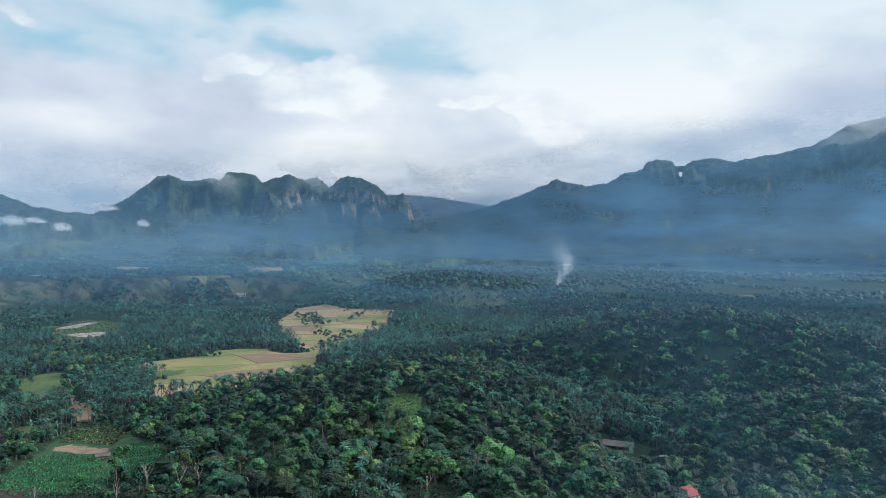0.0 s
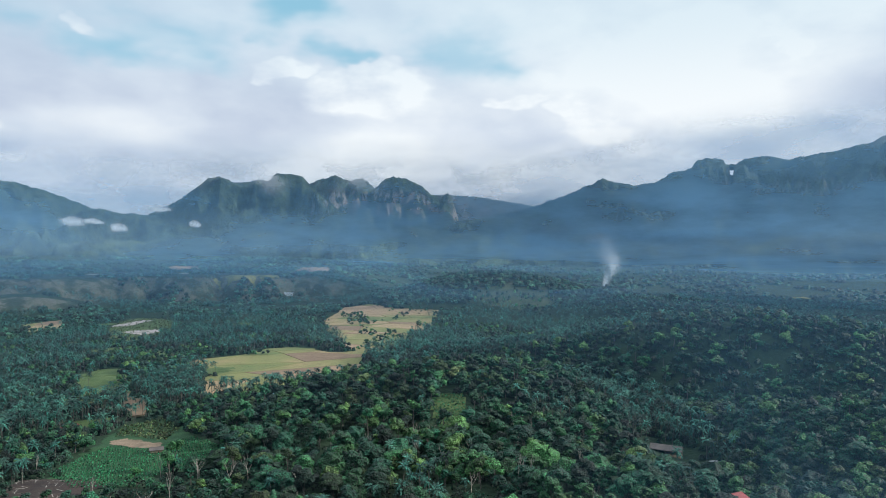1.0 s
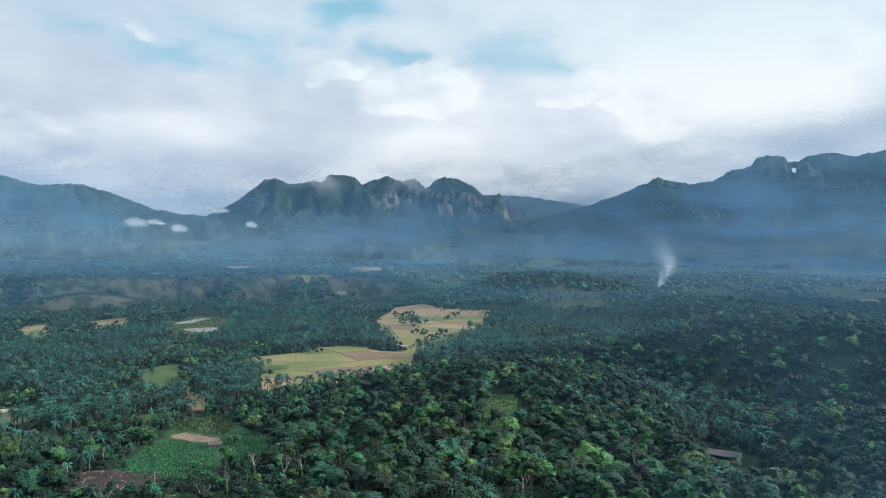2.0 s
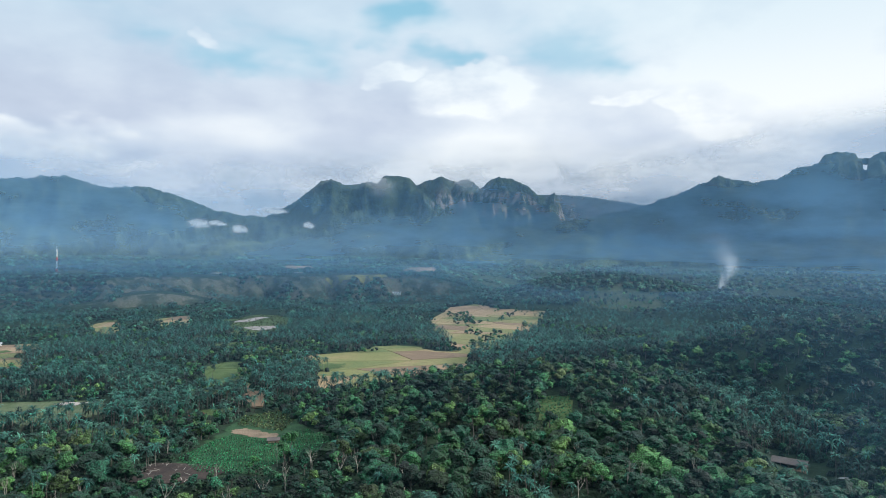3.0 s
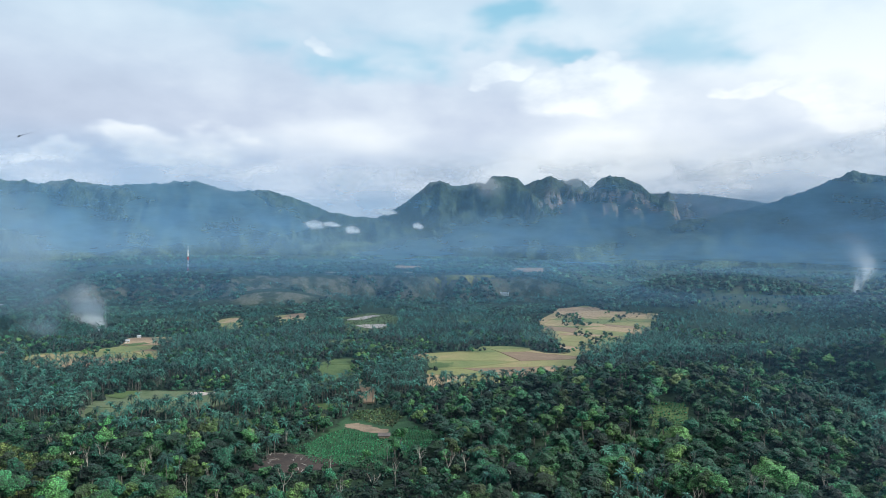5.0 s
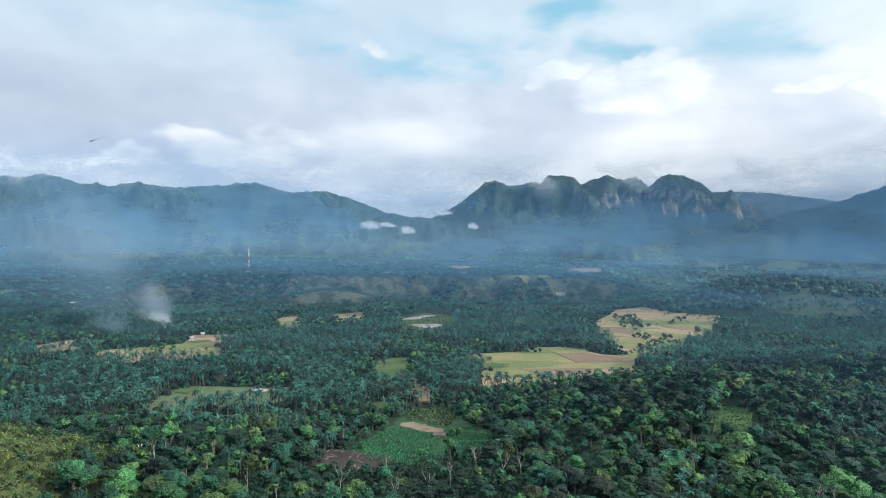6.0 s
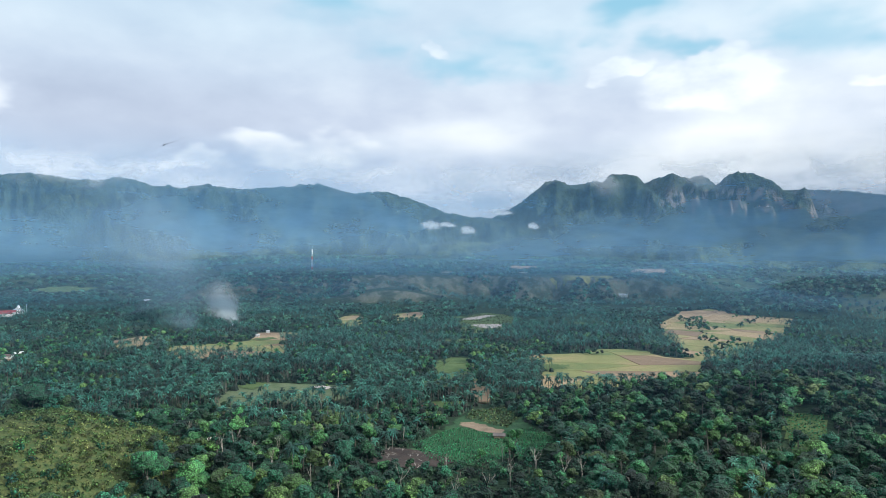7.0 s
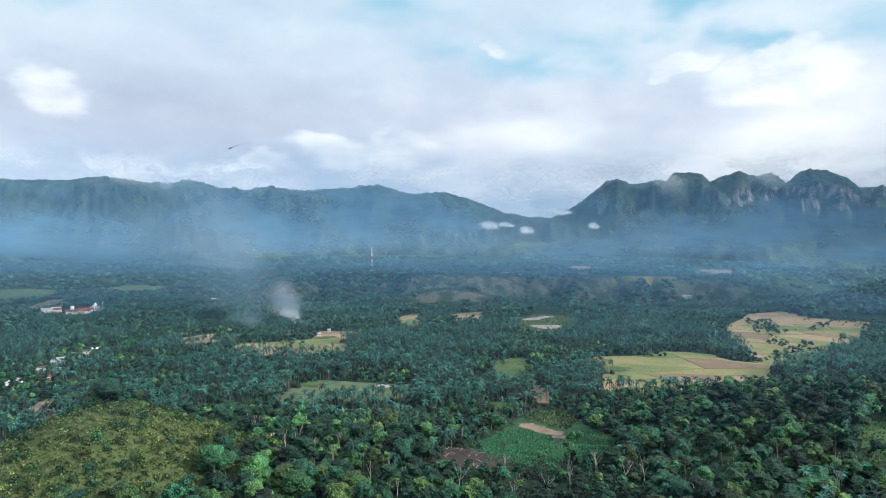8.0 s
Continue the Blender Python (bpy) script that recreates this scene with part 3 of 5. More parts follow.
def make_rock_arch():
    """The rock that bridges a gap in the ridge and leaves a hole under it."""
    bm = bmesh.new()
    bmesh.ops.create_icosphere(bm, subdivisions=3, radius=1)
    for v in bm.verts:
        v.co *= 1 + 0.35 * noise.noise(v.co * 1.7)
        v.co = Vector((v.co.x * 24, v.co.y * 30, v.co.z * 17))
    me = bpy.data.meshes.new("rock_arch")
    bm.to_mesh(me)
    bm.free()
    me.materials.append(M_CLIFF)
    ob = new("rock_arch", me)
    ob.matrix_world = Matrix.Translation(along(-19.0, 4195, 574))
    return tagged(ob, "dark rock bridging a hole in the ridge", "rock", kind="structure")


make_rock_arch()


# ---- fields ----
def clip(subject, cell):
    """The part of an outline that lies in a convex cell."""
    for (x0, y0), (x1, y1) in zip(cell, cell[1:] + cell[:1]):
        side = [(x1 - x0) * (y - y0) - (y1 - y0) * (x - x0) for x, y in subject]
        made = []
        for k, p in enumerate(subject):
            q, a, b = subject[(k + 1) % len(subject)], side[k], side[(k + 1) % len(subject)]
            if a >= 0:
                made.append(p)
            if (a >= 0) != (b >= 0):
                f = a / (a - b)
                made.append((p[0] + f * (q[0] - p[0]), p[1] + f * (q[1] - p[1])))
        subject = made
        if len(subject) < 3:
            return []
    return subject


def area(outline):
    return 0.5 * abs(sum(a[0] * b[1] - b[0] * a[1] for a, b in zip(outline, outline[1:] + outline[:1])))


def slab(name, outline, lift, thick, mat, parent=None):
    """A flat piece of land that follows the ground, with sides."""
    bm = bmesh.new()
    zs = ground_z([p[0] for p in outline], [p[1] for p in outline])
    face = bm.faces.new([bm.verts.new((x, y, z + lift - thick)) for (x, y), z in zip(outline, zs)])
    top = bmesh.ops.extrude_face_region(bm, geom=[face])["geom"]
    for v in (g for g in top if isinstance(g, bmesh.types.BMVert)):
        v.co.z += thick
    bmesh.ops.recalc_face_normals(bm, faces=bm.faces)
    me = bpy.data.meshes.new(name)
    bm.to_mesh(me)
    bm.free()
    me.materials.append(mat)
    ob = new(name, me)
    ob.parent = parent
    return ob


def drape(name, outline, step, lift, mat, parent=None):
    """A patch of land cover that follows the ground closely."""
    pts = np.array(outline, float)
    lo, hi = pts.min(0), pts.max(0)
    gx, gy = np.arange(lo[0], hi[0] + step, step), np.arange(lo[1], hi[1] + step, step)
    X, Y = np.meshgrid(gx, gy, indexing="ij")
    wx, wy = X + 5 * (value_noise(X / 7, Y / 7, 301) - 0.5), Y + 5 * (value_noise(X / 7, Y / 7, 302) - 0.5)
    faces = grid_faces(len(gx), len(gy))
    keep = inside(wx + step / 2, wy + step / 2, outline).reshape(-1)[faces[:, 0]]
    verts = np.stack([X, Y, ground_z(X, Y) + lift], -1).reshape(-1, 3)
    used, index = np.unique(faces[keep], return_inverse=True)
    return mesh_object(name, verts[used], index.reshape(-1, 4), mat, parent, True)


def paddy(n, p):
    own = n.add("ShaderNodeObjectInfo").outputs["Random"]
    patch, fine, rows = n.noise(p, 0.018, 4), n.noise(p, 0.5, 5), n.noise(n.vec("MULTIPLY", p, (0.25, 1, 1)).outputs[0], 0.35, 3)
    v = n.math("ADD", n.math("MULTIPLY", own, 0.62), n.math("MULTIPLY", patch, 0.52))
    c = n.ramp(v, [(0.22, (0.12, 0.17, 0.06)), (0.40, (0.22, 0.225, 0.085)), (0.53, (0.33, 0.26, 0.13)), (0.72, (0.38, 0.27, 0.165)), (0.85, (0.22, 0.15, 0.10))])
    c = n.mix(n.span(n.math("ADD", n.math("MULTIPLY", fine, 0.5), n.math("MULTIPLY", rows, 0.5)), 0.35, 0.65, 0.0, 0.35), c, (0.12, 0.10, 0.06))
    return c, fine, 0.3


def grass(dark, light):
    def build(n, p):
        mid, fine = n.noise(p, 0.06, 5), n.noise(p, 0.9, 4)
        return n.mix(n.span(n.math("ADD", n.math("MULTIPLY", mid, 0.6), n.math("MULTIPLY", fine, 0.4)), 0.35, 0.65), dark, light), fine, 0.5
    return build


def soil(dark, light):
    def build(n, p):
        mid, fine = n.noise(p, 0.09, 4), n.noise(p, 1.2, 4)
        return n.mix(n.span(n.math("ADD", n.math("MULTIPLY", mid, 0.6), n.math("MULTIPLY", fine, 0.4)), 0.35, 0.65), dark, light), fine, 0.25
    return build


M_PADDY = material("paddy", paddy)
M_BUND = material("field_bund", grass((0.05, 0.06, 0.025), (0.10, 0.10, 0.045)))
M_GRASS = material("short_grass", grass((0.055, 0.095, 0.032), (0.10, 0.14, 0.052)))
M_SCRUB = material("scrub_grass", grass((0.035, 0.06, 0.03), (0.085, 0.10, 0.055)))
M_DRY = material("dry_grass", grass((0.10, 0.11, 0.035), (0.21, 0.19, 0.06)))
M_SOIL = material("bare_soil", soil((0.13, 0.10, 0.07), (0.27, 0.20, 0.14)))
M_PALE = material("pale_gravel", soil((0.28, 0.25, 0.23), (0.46, 0.40, 0.37)))
M_MUD = material("wet_mud", soil((0.07, 0.105, 0.05), (0.125, 0.15, 0.085)))


def make_field(label, outline, cell, turn, mat, name="rice_field", edge=0.8):
    """A field: a grassy bed, with plots set in it between narrow banks."""
    field = tagged(drape(name, outline, 8, -0.6, M_BUND), label, "field", "fields in the valley")
    c, s = math.cos(radians(turn)), math.sin(radians(turn))
    local = [(x * c + y * s, -x * s + y * c) for x, y in outline]
    lo, hi = np.min(local, 0), np.max(local, 0)
    cols, rows = max(1, math.ceil((hi[0] - lo[0]) / cell[0])), max(1, math.ceil((hi[1] - lo[1]) / cell[1]))
    corner = {}
    for i in range(cols + 1):
        for j in range(rows + 1):
            jx, jy = RNG.uniform(-0.38, 0.38, 2)
            corner[i, j] = (lo[0] + (i + jx + 0.3 * (j % 2)) * cell[0], lo[1] + (j + jy) * cell[1])
    for i in range(-1, cols):
        for j in range(rows):
            quad = [corner.get((i + a, j + b), (lo[0] + (i + a) * cell[0], lo[1] + (j + b) * cell[1])) for a, b in ((0, 0), (1, 0), (1, 1), (0, 1))]
            mid = np.mean(quad, 0)
            quad = [tuple(p + (mid - p) * edge / max(1.0, np.linalg.norm(mid - p))) for p in map(np.array, quad)]
            piece = clip(local, quad)
            if len(piece) > 2 and area(piece) > 25:
                slab("plot", [(x * c - y * s, x * s + y * c) for x, y in piece], 0.0, 1.6, mat, field)
    return field


make_field("wide field of ripe and stubbled rice with low banks", BIG_FIELD, (84, 52), 24, M_PADDY, edge=0.9)
make_field("pale green mown field among coconut palms", SIDE_FIELD, (90, 120), 12, M_GRASS, "grass_field")
make_field("narrow yellow stubble field between palms", STRIP_FIELD, (60, 60), 10, M_PADDY)
make_field("terraced rice fields dotted with small trees", FAR_FIELD, (58, 46), -14, M_PADDY, edge=1.0)
make_field("long tan rice field with green banks by palms", WEST_FIELD, (70, 60), 40, M_PADDY)
make_field("grey-green fallow field ringed by palms", GREY_FIELD, (60, 90), 30, M_MUD, "fallow_field")
for outline in SMALL_FIELDS:
    make_field("small golden rice field in the palm woods", outline, (60, 70), 30, M_PADDY)
tagged(drape("meadow", MEADOW, 8, 0.2, M_GRASS), "light green meadow at the valley's edge", "meadow")
tagged(drape("yard", YARD, 8, 0.2, M_SOIL), "bare brown yard beside the village", "yard")
tagged(drape("pasture", POND_CLEARING, 8, 0.2, M_GRASS), "green clearing beside a pale gravel yard", "meadow")
for outline in SMALL_GLADES:
    tagged(drape("clearing", outline, 3, 0.5, M_GRASS), "small grassy clearing among the palms", "meadow", "clearings in the groves")
tagged(drape("hill_pasture", HUMP_PASTURE, 6, 0.8, M_SCRUB), "grey-green scrubby pasture on a wooded hump", "meadow")
tagged(drape("glade", GLADE, 2.5, 0.45, M_GRASS), "small bright green glade on the wooded hill", "meadow")
tagged(drape("landslip", SCAR, 2.5, 0.45, M_SOIL), "bare brown earth slip among trees", "bare earth")
tagged(drape("village_ground", VILLAGE, 2.5, 0.45, M_SOIL), "trodden earth and verge between village houses", "ground", kind="structure")


# ---- plants ----
def tube(points, radii, sides):
    """A tapered stem through the points."""
    ang = np.linspace(0, 2 * np.pi, sides, endpoint=False)
    ring = np.stack([np.cos(ang), np.sin(ang), 0 * ang], -1)
    verts = np.concatenate([np.array(p) + ring * w for p, w in zip(points, radii)])
    faces = [(k * sides + i, k * sides + (i + 1) % sides, (k + 1) * sides + (i + 1) % sides, (k + 1) * sides + i) for k in range(len(points) - 1) for i in range(sides)]
    return verts, np.array(faces)


def joined(pieces):
    verts, faces, n = [], [], 0
    for v, f in pieces:
        verts.append(v)
        faces.append(f + n)
        n += len(v)
    return np.concatenate(verts), np.concatenate(faces)


def unit(v):
    return v / np.maximum(np.linalg.norm(v, axis=-1, keepdims=True), 1e-6)


def leaf_quads(at, out, size, rng):
    """A small bent leaf spray at each place, facing roughly out."""
    k = len(at)
    normal = unit(out + rng.normal(0, 0.38, (k, 3)))
    t1 = unit(np.cross(normal, rng.normal(0, 1, (k, 3))))
    t2 = np.cross(normal, t1)
    s = size * rng.uniform(0.6, 1.4, (k, 1))
    v = np.stack([at - t1 * s, at - t2 * s * 0.62 + normal * s * 0.2, at + t1 * s, at + t2 * s * 0.62 + normal * s * 0.2], 1).reshape(-1, 3)
    return v, np.arange(4 * k).reshape(-1, 4)


def ball(level):
    """The points and triangles of a unit ball, without its underside."""
    bm = bmesh.new()
    bmesh.ops.create_icosphere(bm, subdivisions=level, radius=1)
    v = np.array([p.co[:] for p in bm.verts])
    f = np.array([[p.index for p in face.verts] for face in bm.faces if face.normal.z > -0.55])
    bm.free()
    return v, f


BALLS = {level: ball(level) for level in (1, 2)}


def foliage(centre, radius, level, rng):
    """Lumpy clumps of foliage round the centres."""
    v, f = BALLS[level]
    made = []
    for c, r in zip(centre, radius):
        a = rng.uniform(0, 2 * math.pi)
        turned = np.stack([v[:, 0] * math.cos(a) - v[:, 1] * math.sin(a), v[:, 0] * math.sin(a) + v[:, 1] * math.cos(a), v[:, 2]], -1)
        made.append((c + turned * r * rng.uniform(0.62, 1.2, (len(v), 1)), f))
    return joined(made)


def split(quads):
    v, f = quads
    return v, np.concatenate([f[:, [0, 1, 2]], f[:, [0, 2, 3]]])


def broadleaf(seed, tall, wide, deep, lobes, leaves, size, open_=0.0, level=2):
    """A tree's stem and crown: lumpy clumps round the ends of limbs, with loose leaf sprays at their rims."""
    rng = np.random.default_rng(seed)
    base = tall - deep
    bend = rng.normal(0, 0.05 * tall, 2)
    stem = [tube([(0, 0, -0.8), (bend[0] * 0.3, bend[1] * 0.3, base * 0.6), (bend[0], bend[1], base + deep * 0.55)], [0.020 * tall + 0.08, 0.015 * tall + 0.05, 0.05], 4)]
    centre, radius = [], []
    for k in range(lobes):
        a, h = k * 2.4 + rng.uniform(-0.5, 0.5), 0.15 + 0.68 * ((k * 0.618 + rng.uniform(0, 0.2)) % 1.0)
        out = wide * 0.5 * rng.uniform(0.42, 0.80) * (1 - 0.75 * max(0, h - 0.35))
        c = np.array([bend[0] + out * math.cos(a), bend[1] + out * math.sin(a), base + deep * h])
        centre.append(c)
        radius.append(np.array([1, 1, 0.82]) * wide * rng.uniform(0.13, 0.24) * (1 - 0.5 * open_))
        if k % 3 == 0 and level > 1:
            stem.append(tube([(bend[0] * 0.8, bend[1] * 0.8, base * 0.9), tuple(c)], [0.010 * tall, 0.03], 3))
    centre, radius = np.array(centre + [np.array([bend[0], bend[1], base + deep * 0.62])]), np.array(radius + [np.array([0.30, 0.30, 0.30]) * wide])
    pick = rng.integers(0, len(centre), leaves)
    way = unit(rng.normal(0, 1, (leaves, 3)) + np.array([0, 0, 0.55]))
    at = centre[pick] + way * radius[pick] * rng.uniform(0.92, 1.22, (leaves, 1))
    sprays = leaf_quads(at, way + np.array([0, 0, 0.3]), size, rng)
    return joined(stem), joined([split(sprays), foliage(centre, radius, level, rng)])


def palm(seed, tall, fronds, reach, parts, twin=True):
    """A coconut palm: a thin leaning stem and a star of drooping fronds."""
    rng = np.random.default_rng(seed)
    lean = rng.normal(0, 0.05 * tall, 2)
    top = np.array([lean[0], lean[1], tall])
    stem = tube([(0, 0, -0.8), (lean[0] * 0.25, lean[1] * 0.25, tall * 0.5), tuple(top)], [0.21, 0.15, 0.11], 4) if twin else tube([(0, 0, -0.8), tuple(top)], [0.2, 0.12], 3)
    pieces = []
    for k in range(fronds):
        a, up = k * 2.4 + rng.uniform(-0.2, 0.2), rng.uniform(-0.35, 1.5)
        way, side = np.array([math.cos(a), math.sin(a), 0]), np.array([-math.sin(a), math.cos(a), 0])
        s = np.linspace(0, 1, parts + 1)
        spine = top + way * (reach * s * (1 - 0.18 * s))[:, None] + np.array([0, 0, 1]) * (reach * (up * s * 0.75 - (0.55 + 0.25 * rng.random()) * s ** 2))[:, None]
        w = reach * (0.115 if parts > 1 else 0.10) * (np.sin(np.pi * (0.12 + 0.86 * s)) if parts > 1 else np.array([0.5, 0.8]))[:, None]
        if twin:
            v = np.concatenate([spine - side * w - np.array([0, 0, 0.35]) * w, spine, spine + side * w - np.array([0, 0, 0.35]) * w])
            f = np.concatenate([grid_faces(2, parts + 1), grid_faces(2, parts + 1) + parts + 1])
        else:
            v, f = np.concatenate([spine - side * w, spine + side * w]), grid_faces(2, parts + 1)
        pieces.append((v, f))
    return stem, joined(pieces)


def shrub(seed, tall, wide, leaves, size):
    rng = np.random.default_rng(seed)
    way = unit(rng.normal(0, 1, (leaves, 3)) + np.array([0, 0, 0.6]))
    at = way * np.array([wide / 2, wide / 2, tall * 0.6]) * rng.uniform(0.6, 1.05, (leaves, 1)) * (1 + 0.35 * np.sin(5 * np.arctan2(way[:, 1:2], way[:, :1]) + seed)) + np.array([0, 0, tall * 0.35])
    return tube([(0, 0, -0.5), (0, 0, tall * 0.5)], [0.1, 0.04], 3), leaf_quads(at, way, size, rng)


def clump(seed):
    """A far treetop: a lumpy, open-bottomed crown about 1 high."""
    rng = np.random.default_rng(seed)
    way = np.array([(math.cos(a), math.sin(a)) for a in np.arange(5) * 2 * math.pi / 5])
    low = np.concatenate([way * rng.uniform(0.4, 0.6, (5, 1)), rng.uniform(0.0, 0.15, (5, 1))], 1)
    high = np.concatenate([way * rng.uniform(0.25, 0.5, (5, 1)), rng.uniform(0.45, 0.8, (5, 1))], 1)
    v = np.concatenate([low, high, [[rng.normal(0, 0.1), rng.normal(0, 0.1), 1.0]]])
    f = [(i, (i + 1) % 5, 5 + (i + 1) % 5) for i in range(5)] + [(i, 5 + (i + 1) % 5, 5 + i) for i in range(5)] + [(5 + i, 5 + (i + 1) % 5, 10) for i in range(5)]
    return v, np.array(f)


def spread(template, at, turn, scale):
    """Copies of one template, set at the places."""
    v, f = template
    c, s = np.cos(turn)[:, None], np.sin(turn)[:, None]
    x, y, z = v[:, 0][None], v[:, 1][None], v[:, 2][None]
    out = np.stack([(x * c - y * s) * scale[:, :1] + at[:, :1], (x * s + y * c) * scale[:, :1] + at[:, 1:2], z * scale[:, 1:2] + at[:, 2:3]], -1).reshape(-1, 3)
    faces = (f[None] + (np.arange(len(at)) * len(v))[:, None, None]).reshape(-1, f.shape[1])
    return out, faces, np.repeat(RNG.random(len(at)), len(v))


def make_stand(name, label, templates, at, sizes, leaf, stems=True, category="trees"):
    """A wood whose trees nobody could count: crowns in one mesh, stems in another."""
    kind = RNG.integers(0, len(templates), len(at))
    turn = RNG.uniform(0, 2 * np.pi, len(at))
    holder = None
    for part_, mat in ((1, leaf), (0, M_BARK)):
        if part_ == 0 and not stems:
            continue
        sets = [spread(t[part_], at[kind == k], turn[kind == k], sizes[kind == k]) for k, t in enumerate(templates) if np.any(kind == k)]
        verts, faces = joined([(a, b) for a, b, _ in sets])
        ob = mesh_object(name if part_ else "stems", verts, faces, mat, holder, tint=np.concatenate([c for _, _, c in sets]))
        if part_ == 1:
            holder = tagged(ob, label, category, kind="stuff")
    return holder


def scatter(r0, r1, spacing, az0=-41.0, az1=76.0):
    """Places strewn over a sector of the land, about one a spacing squared."""
    count = int(0.5 * radians(az1 - az0) * (r1 ** 2 - r0 ** 2) / spacing ** 2)
    r, a = np.sqrt(RNG.uniform(r0 ** 2, r1 ** 2, count)), np.radians(RNG.uniform(az0, az1, count))
    x, y = -r * np.sin(a), r * np.cos(a)
    key = np.stack([np.floor(x / spacing * 1.25), np.floor(y / spacing * 1.25)], 1).astype(np.int64)
    _, first = np.unique(key[:, 0] * 100003 + key[:, 1], return_index=True)
    return x[first], y[first]


def keep_open(x, y):
    ok = np.ones(len(x), bool)
    x, y = x + 26 * (fbm(x / 30, y / 30, 201, 2) - 0.5), y + 26 * (fbm(x / 30, y / 30, 202, 2) - 0.5)
    for outline in CLEARINGS:
        ok &= ~inside(x, y, outline)
    return ok


def on_ground(x, y, sink=0.2):
    return np.stack([x, y, ground_z(x, y) - sink], -1)


def grass_hill(x, y):
    """1 on the open grassy hill."""
    return np.clip(bump(x, y, -300, 152, 66, 88, 30, 1.6) + 0.9 * (fbm(np.asarray(x) / 24, np.asarray(y) / 24, 317, 3) - 0.5) - 0.9 * bump(x, y, -322, 178, 15, 24, 30, 2.0), 0, 1)


BROAD_NEAR = [broadleaf(1, 11, 10, 9.5, 9, 190, 0.38), broadleaf(2, 13, 9, 10.5, 9, 180, 0.36), broadleaf(3, 10, 11, 9, 9, 190, 0.38), broadleaf(4, 14, 8, 9, 7, 200, 0.36, 0.4), broadleaf(5, 9, 8, 8, 7, 150, 0.36), broadleaf(6, 12, 12, 10.5, 11, 220, 0.38)]
BROAD_MID = [broadleaf(11, 11, 10, 9.5, 9, 46, 0.62, 0, 1), broadleaf(12, 13, 9, 10.5, 9, 44, 0.60, 0, 1), broadleaf(13, 10, 10, 9, 8, 46, 0.65, 0, 1), broadleaf(14, 14, 8, 9, 7, 60, 0.56, 0.4, 1)]
BROAD_FAR = [broadleaf(21, 12, 10, 11, 2, 4, 1.1, 0, 1), broadleaf(22, 13, 9, 11, 3, 4, 1.1, 0, 1), broadleaf(23, 10, 10, 10, 2, 4, 1.1, 0, 1)]
PALM_NEAR = [palm(31, 13, 24, 4.6, 4), palm(32, 15, 22, 4.4, 4), palm(33, 11, 24, 4.7, 4)]
PALM_MID = [palm(41, 13, 18, 4.9, 2, False), palm(42, 15, 18, 4.6, 2, False), palm(43, 11, 18, 5.0, 2, False)]
PALM_DISTANT = [palm(53, 13, 8, 5.6, 1, False), palm(54, 14, 8, 5.4, 1, False)]
PALM_FAR = [palm(51, 13, 11, 5.2, 1, False), palm(52, 14, 11, 5.0, 1, False)]


def sizes_for(k, low, high):
    s = RNG.uniform(low, high, k)
    return np.stack([s * RNG.uniform(0.9, 1.15, k), s], 1)


def young(x, y):
    """Less than 1 where the wood below the vegetable field is still low."""
    return 1 - 0.5 * bump(x, y, -150, 275, 62, 36, 30, 2.0)


def plant_front(x, y, is_palm):
    """The front trees, each a thing of its own."""
    made = []
    labels = ("tall green broadleaf tree with an open crown", "round dark green broadleaf tree", "spreading green tree with lumpy crown", "slender tree with pale trunk", "low bushy green tree", "large spreading broadleaf tree")
    for templates, leaf, name in ((BROAD_NEAR, M_LEAF, "broadleaf_tree"), (PALM_NEAR, M_PALM, "coconut_palm")):
        for k, (stem, crown) in enumerate(templates):
            ob = new(name)
            tagged(ob, labels[k] if leaf is M_LEAF else "coconut palm with drooping green fronds", "tree" if leaf is M_LEAF else "palm", "trees on the near hill")
            mesh_object("trunk", *stem, M_BARK, ob)
            mesh_object("crown", *crown, leaf, ob)
            made.append(ob)
    firsts = dict.fromkeys(made)
    for px, py, palm_ in zip(x, y, is_palm):
        ob = made[len(BROAD_NEAR) + RNG.integers(0, 3)] if palm_ else made[RNG.integers(0, len(BROAD_NEAR))]
        size = RNG.uniform(0.6, 0.95) if palm_ else RNG.uniform(0.6, 1.35) * float(young(px, py))
        m = Matrix.LocRotScale((px, py, float(ground_z(px, py)) - 0.2), Euler((0, 0, RNG.uniform(0, 6.28))), (size * RNG.uniform(0.9, 1.15), size * RNG.uniform(0.9, 1.15), size))
        if ob in firsts:
            ob.matrix_basis = m
            del firsts[ob]
        else:
            ob_copy = copy_thing(ob, Matrix())
            ob_copy.matrix_basis = m
    for ob in firsts:
        px, py = RNG.uniform(-60, 120), RNG.uniform(235, 255)
        ob.location = (px, py, float(ground_z(px, py)) - 0.2)


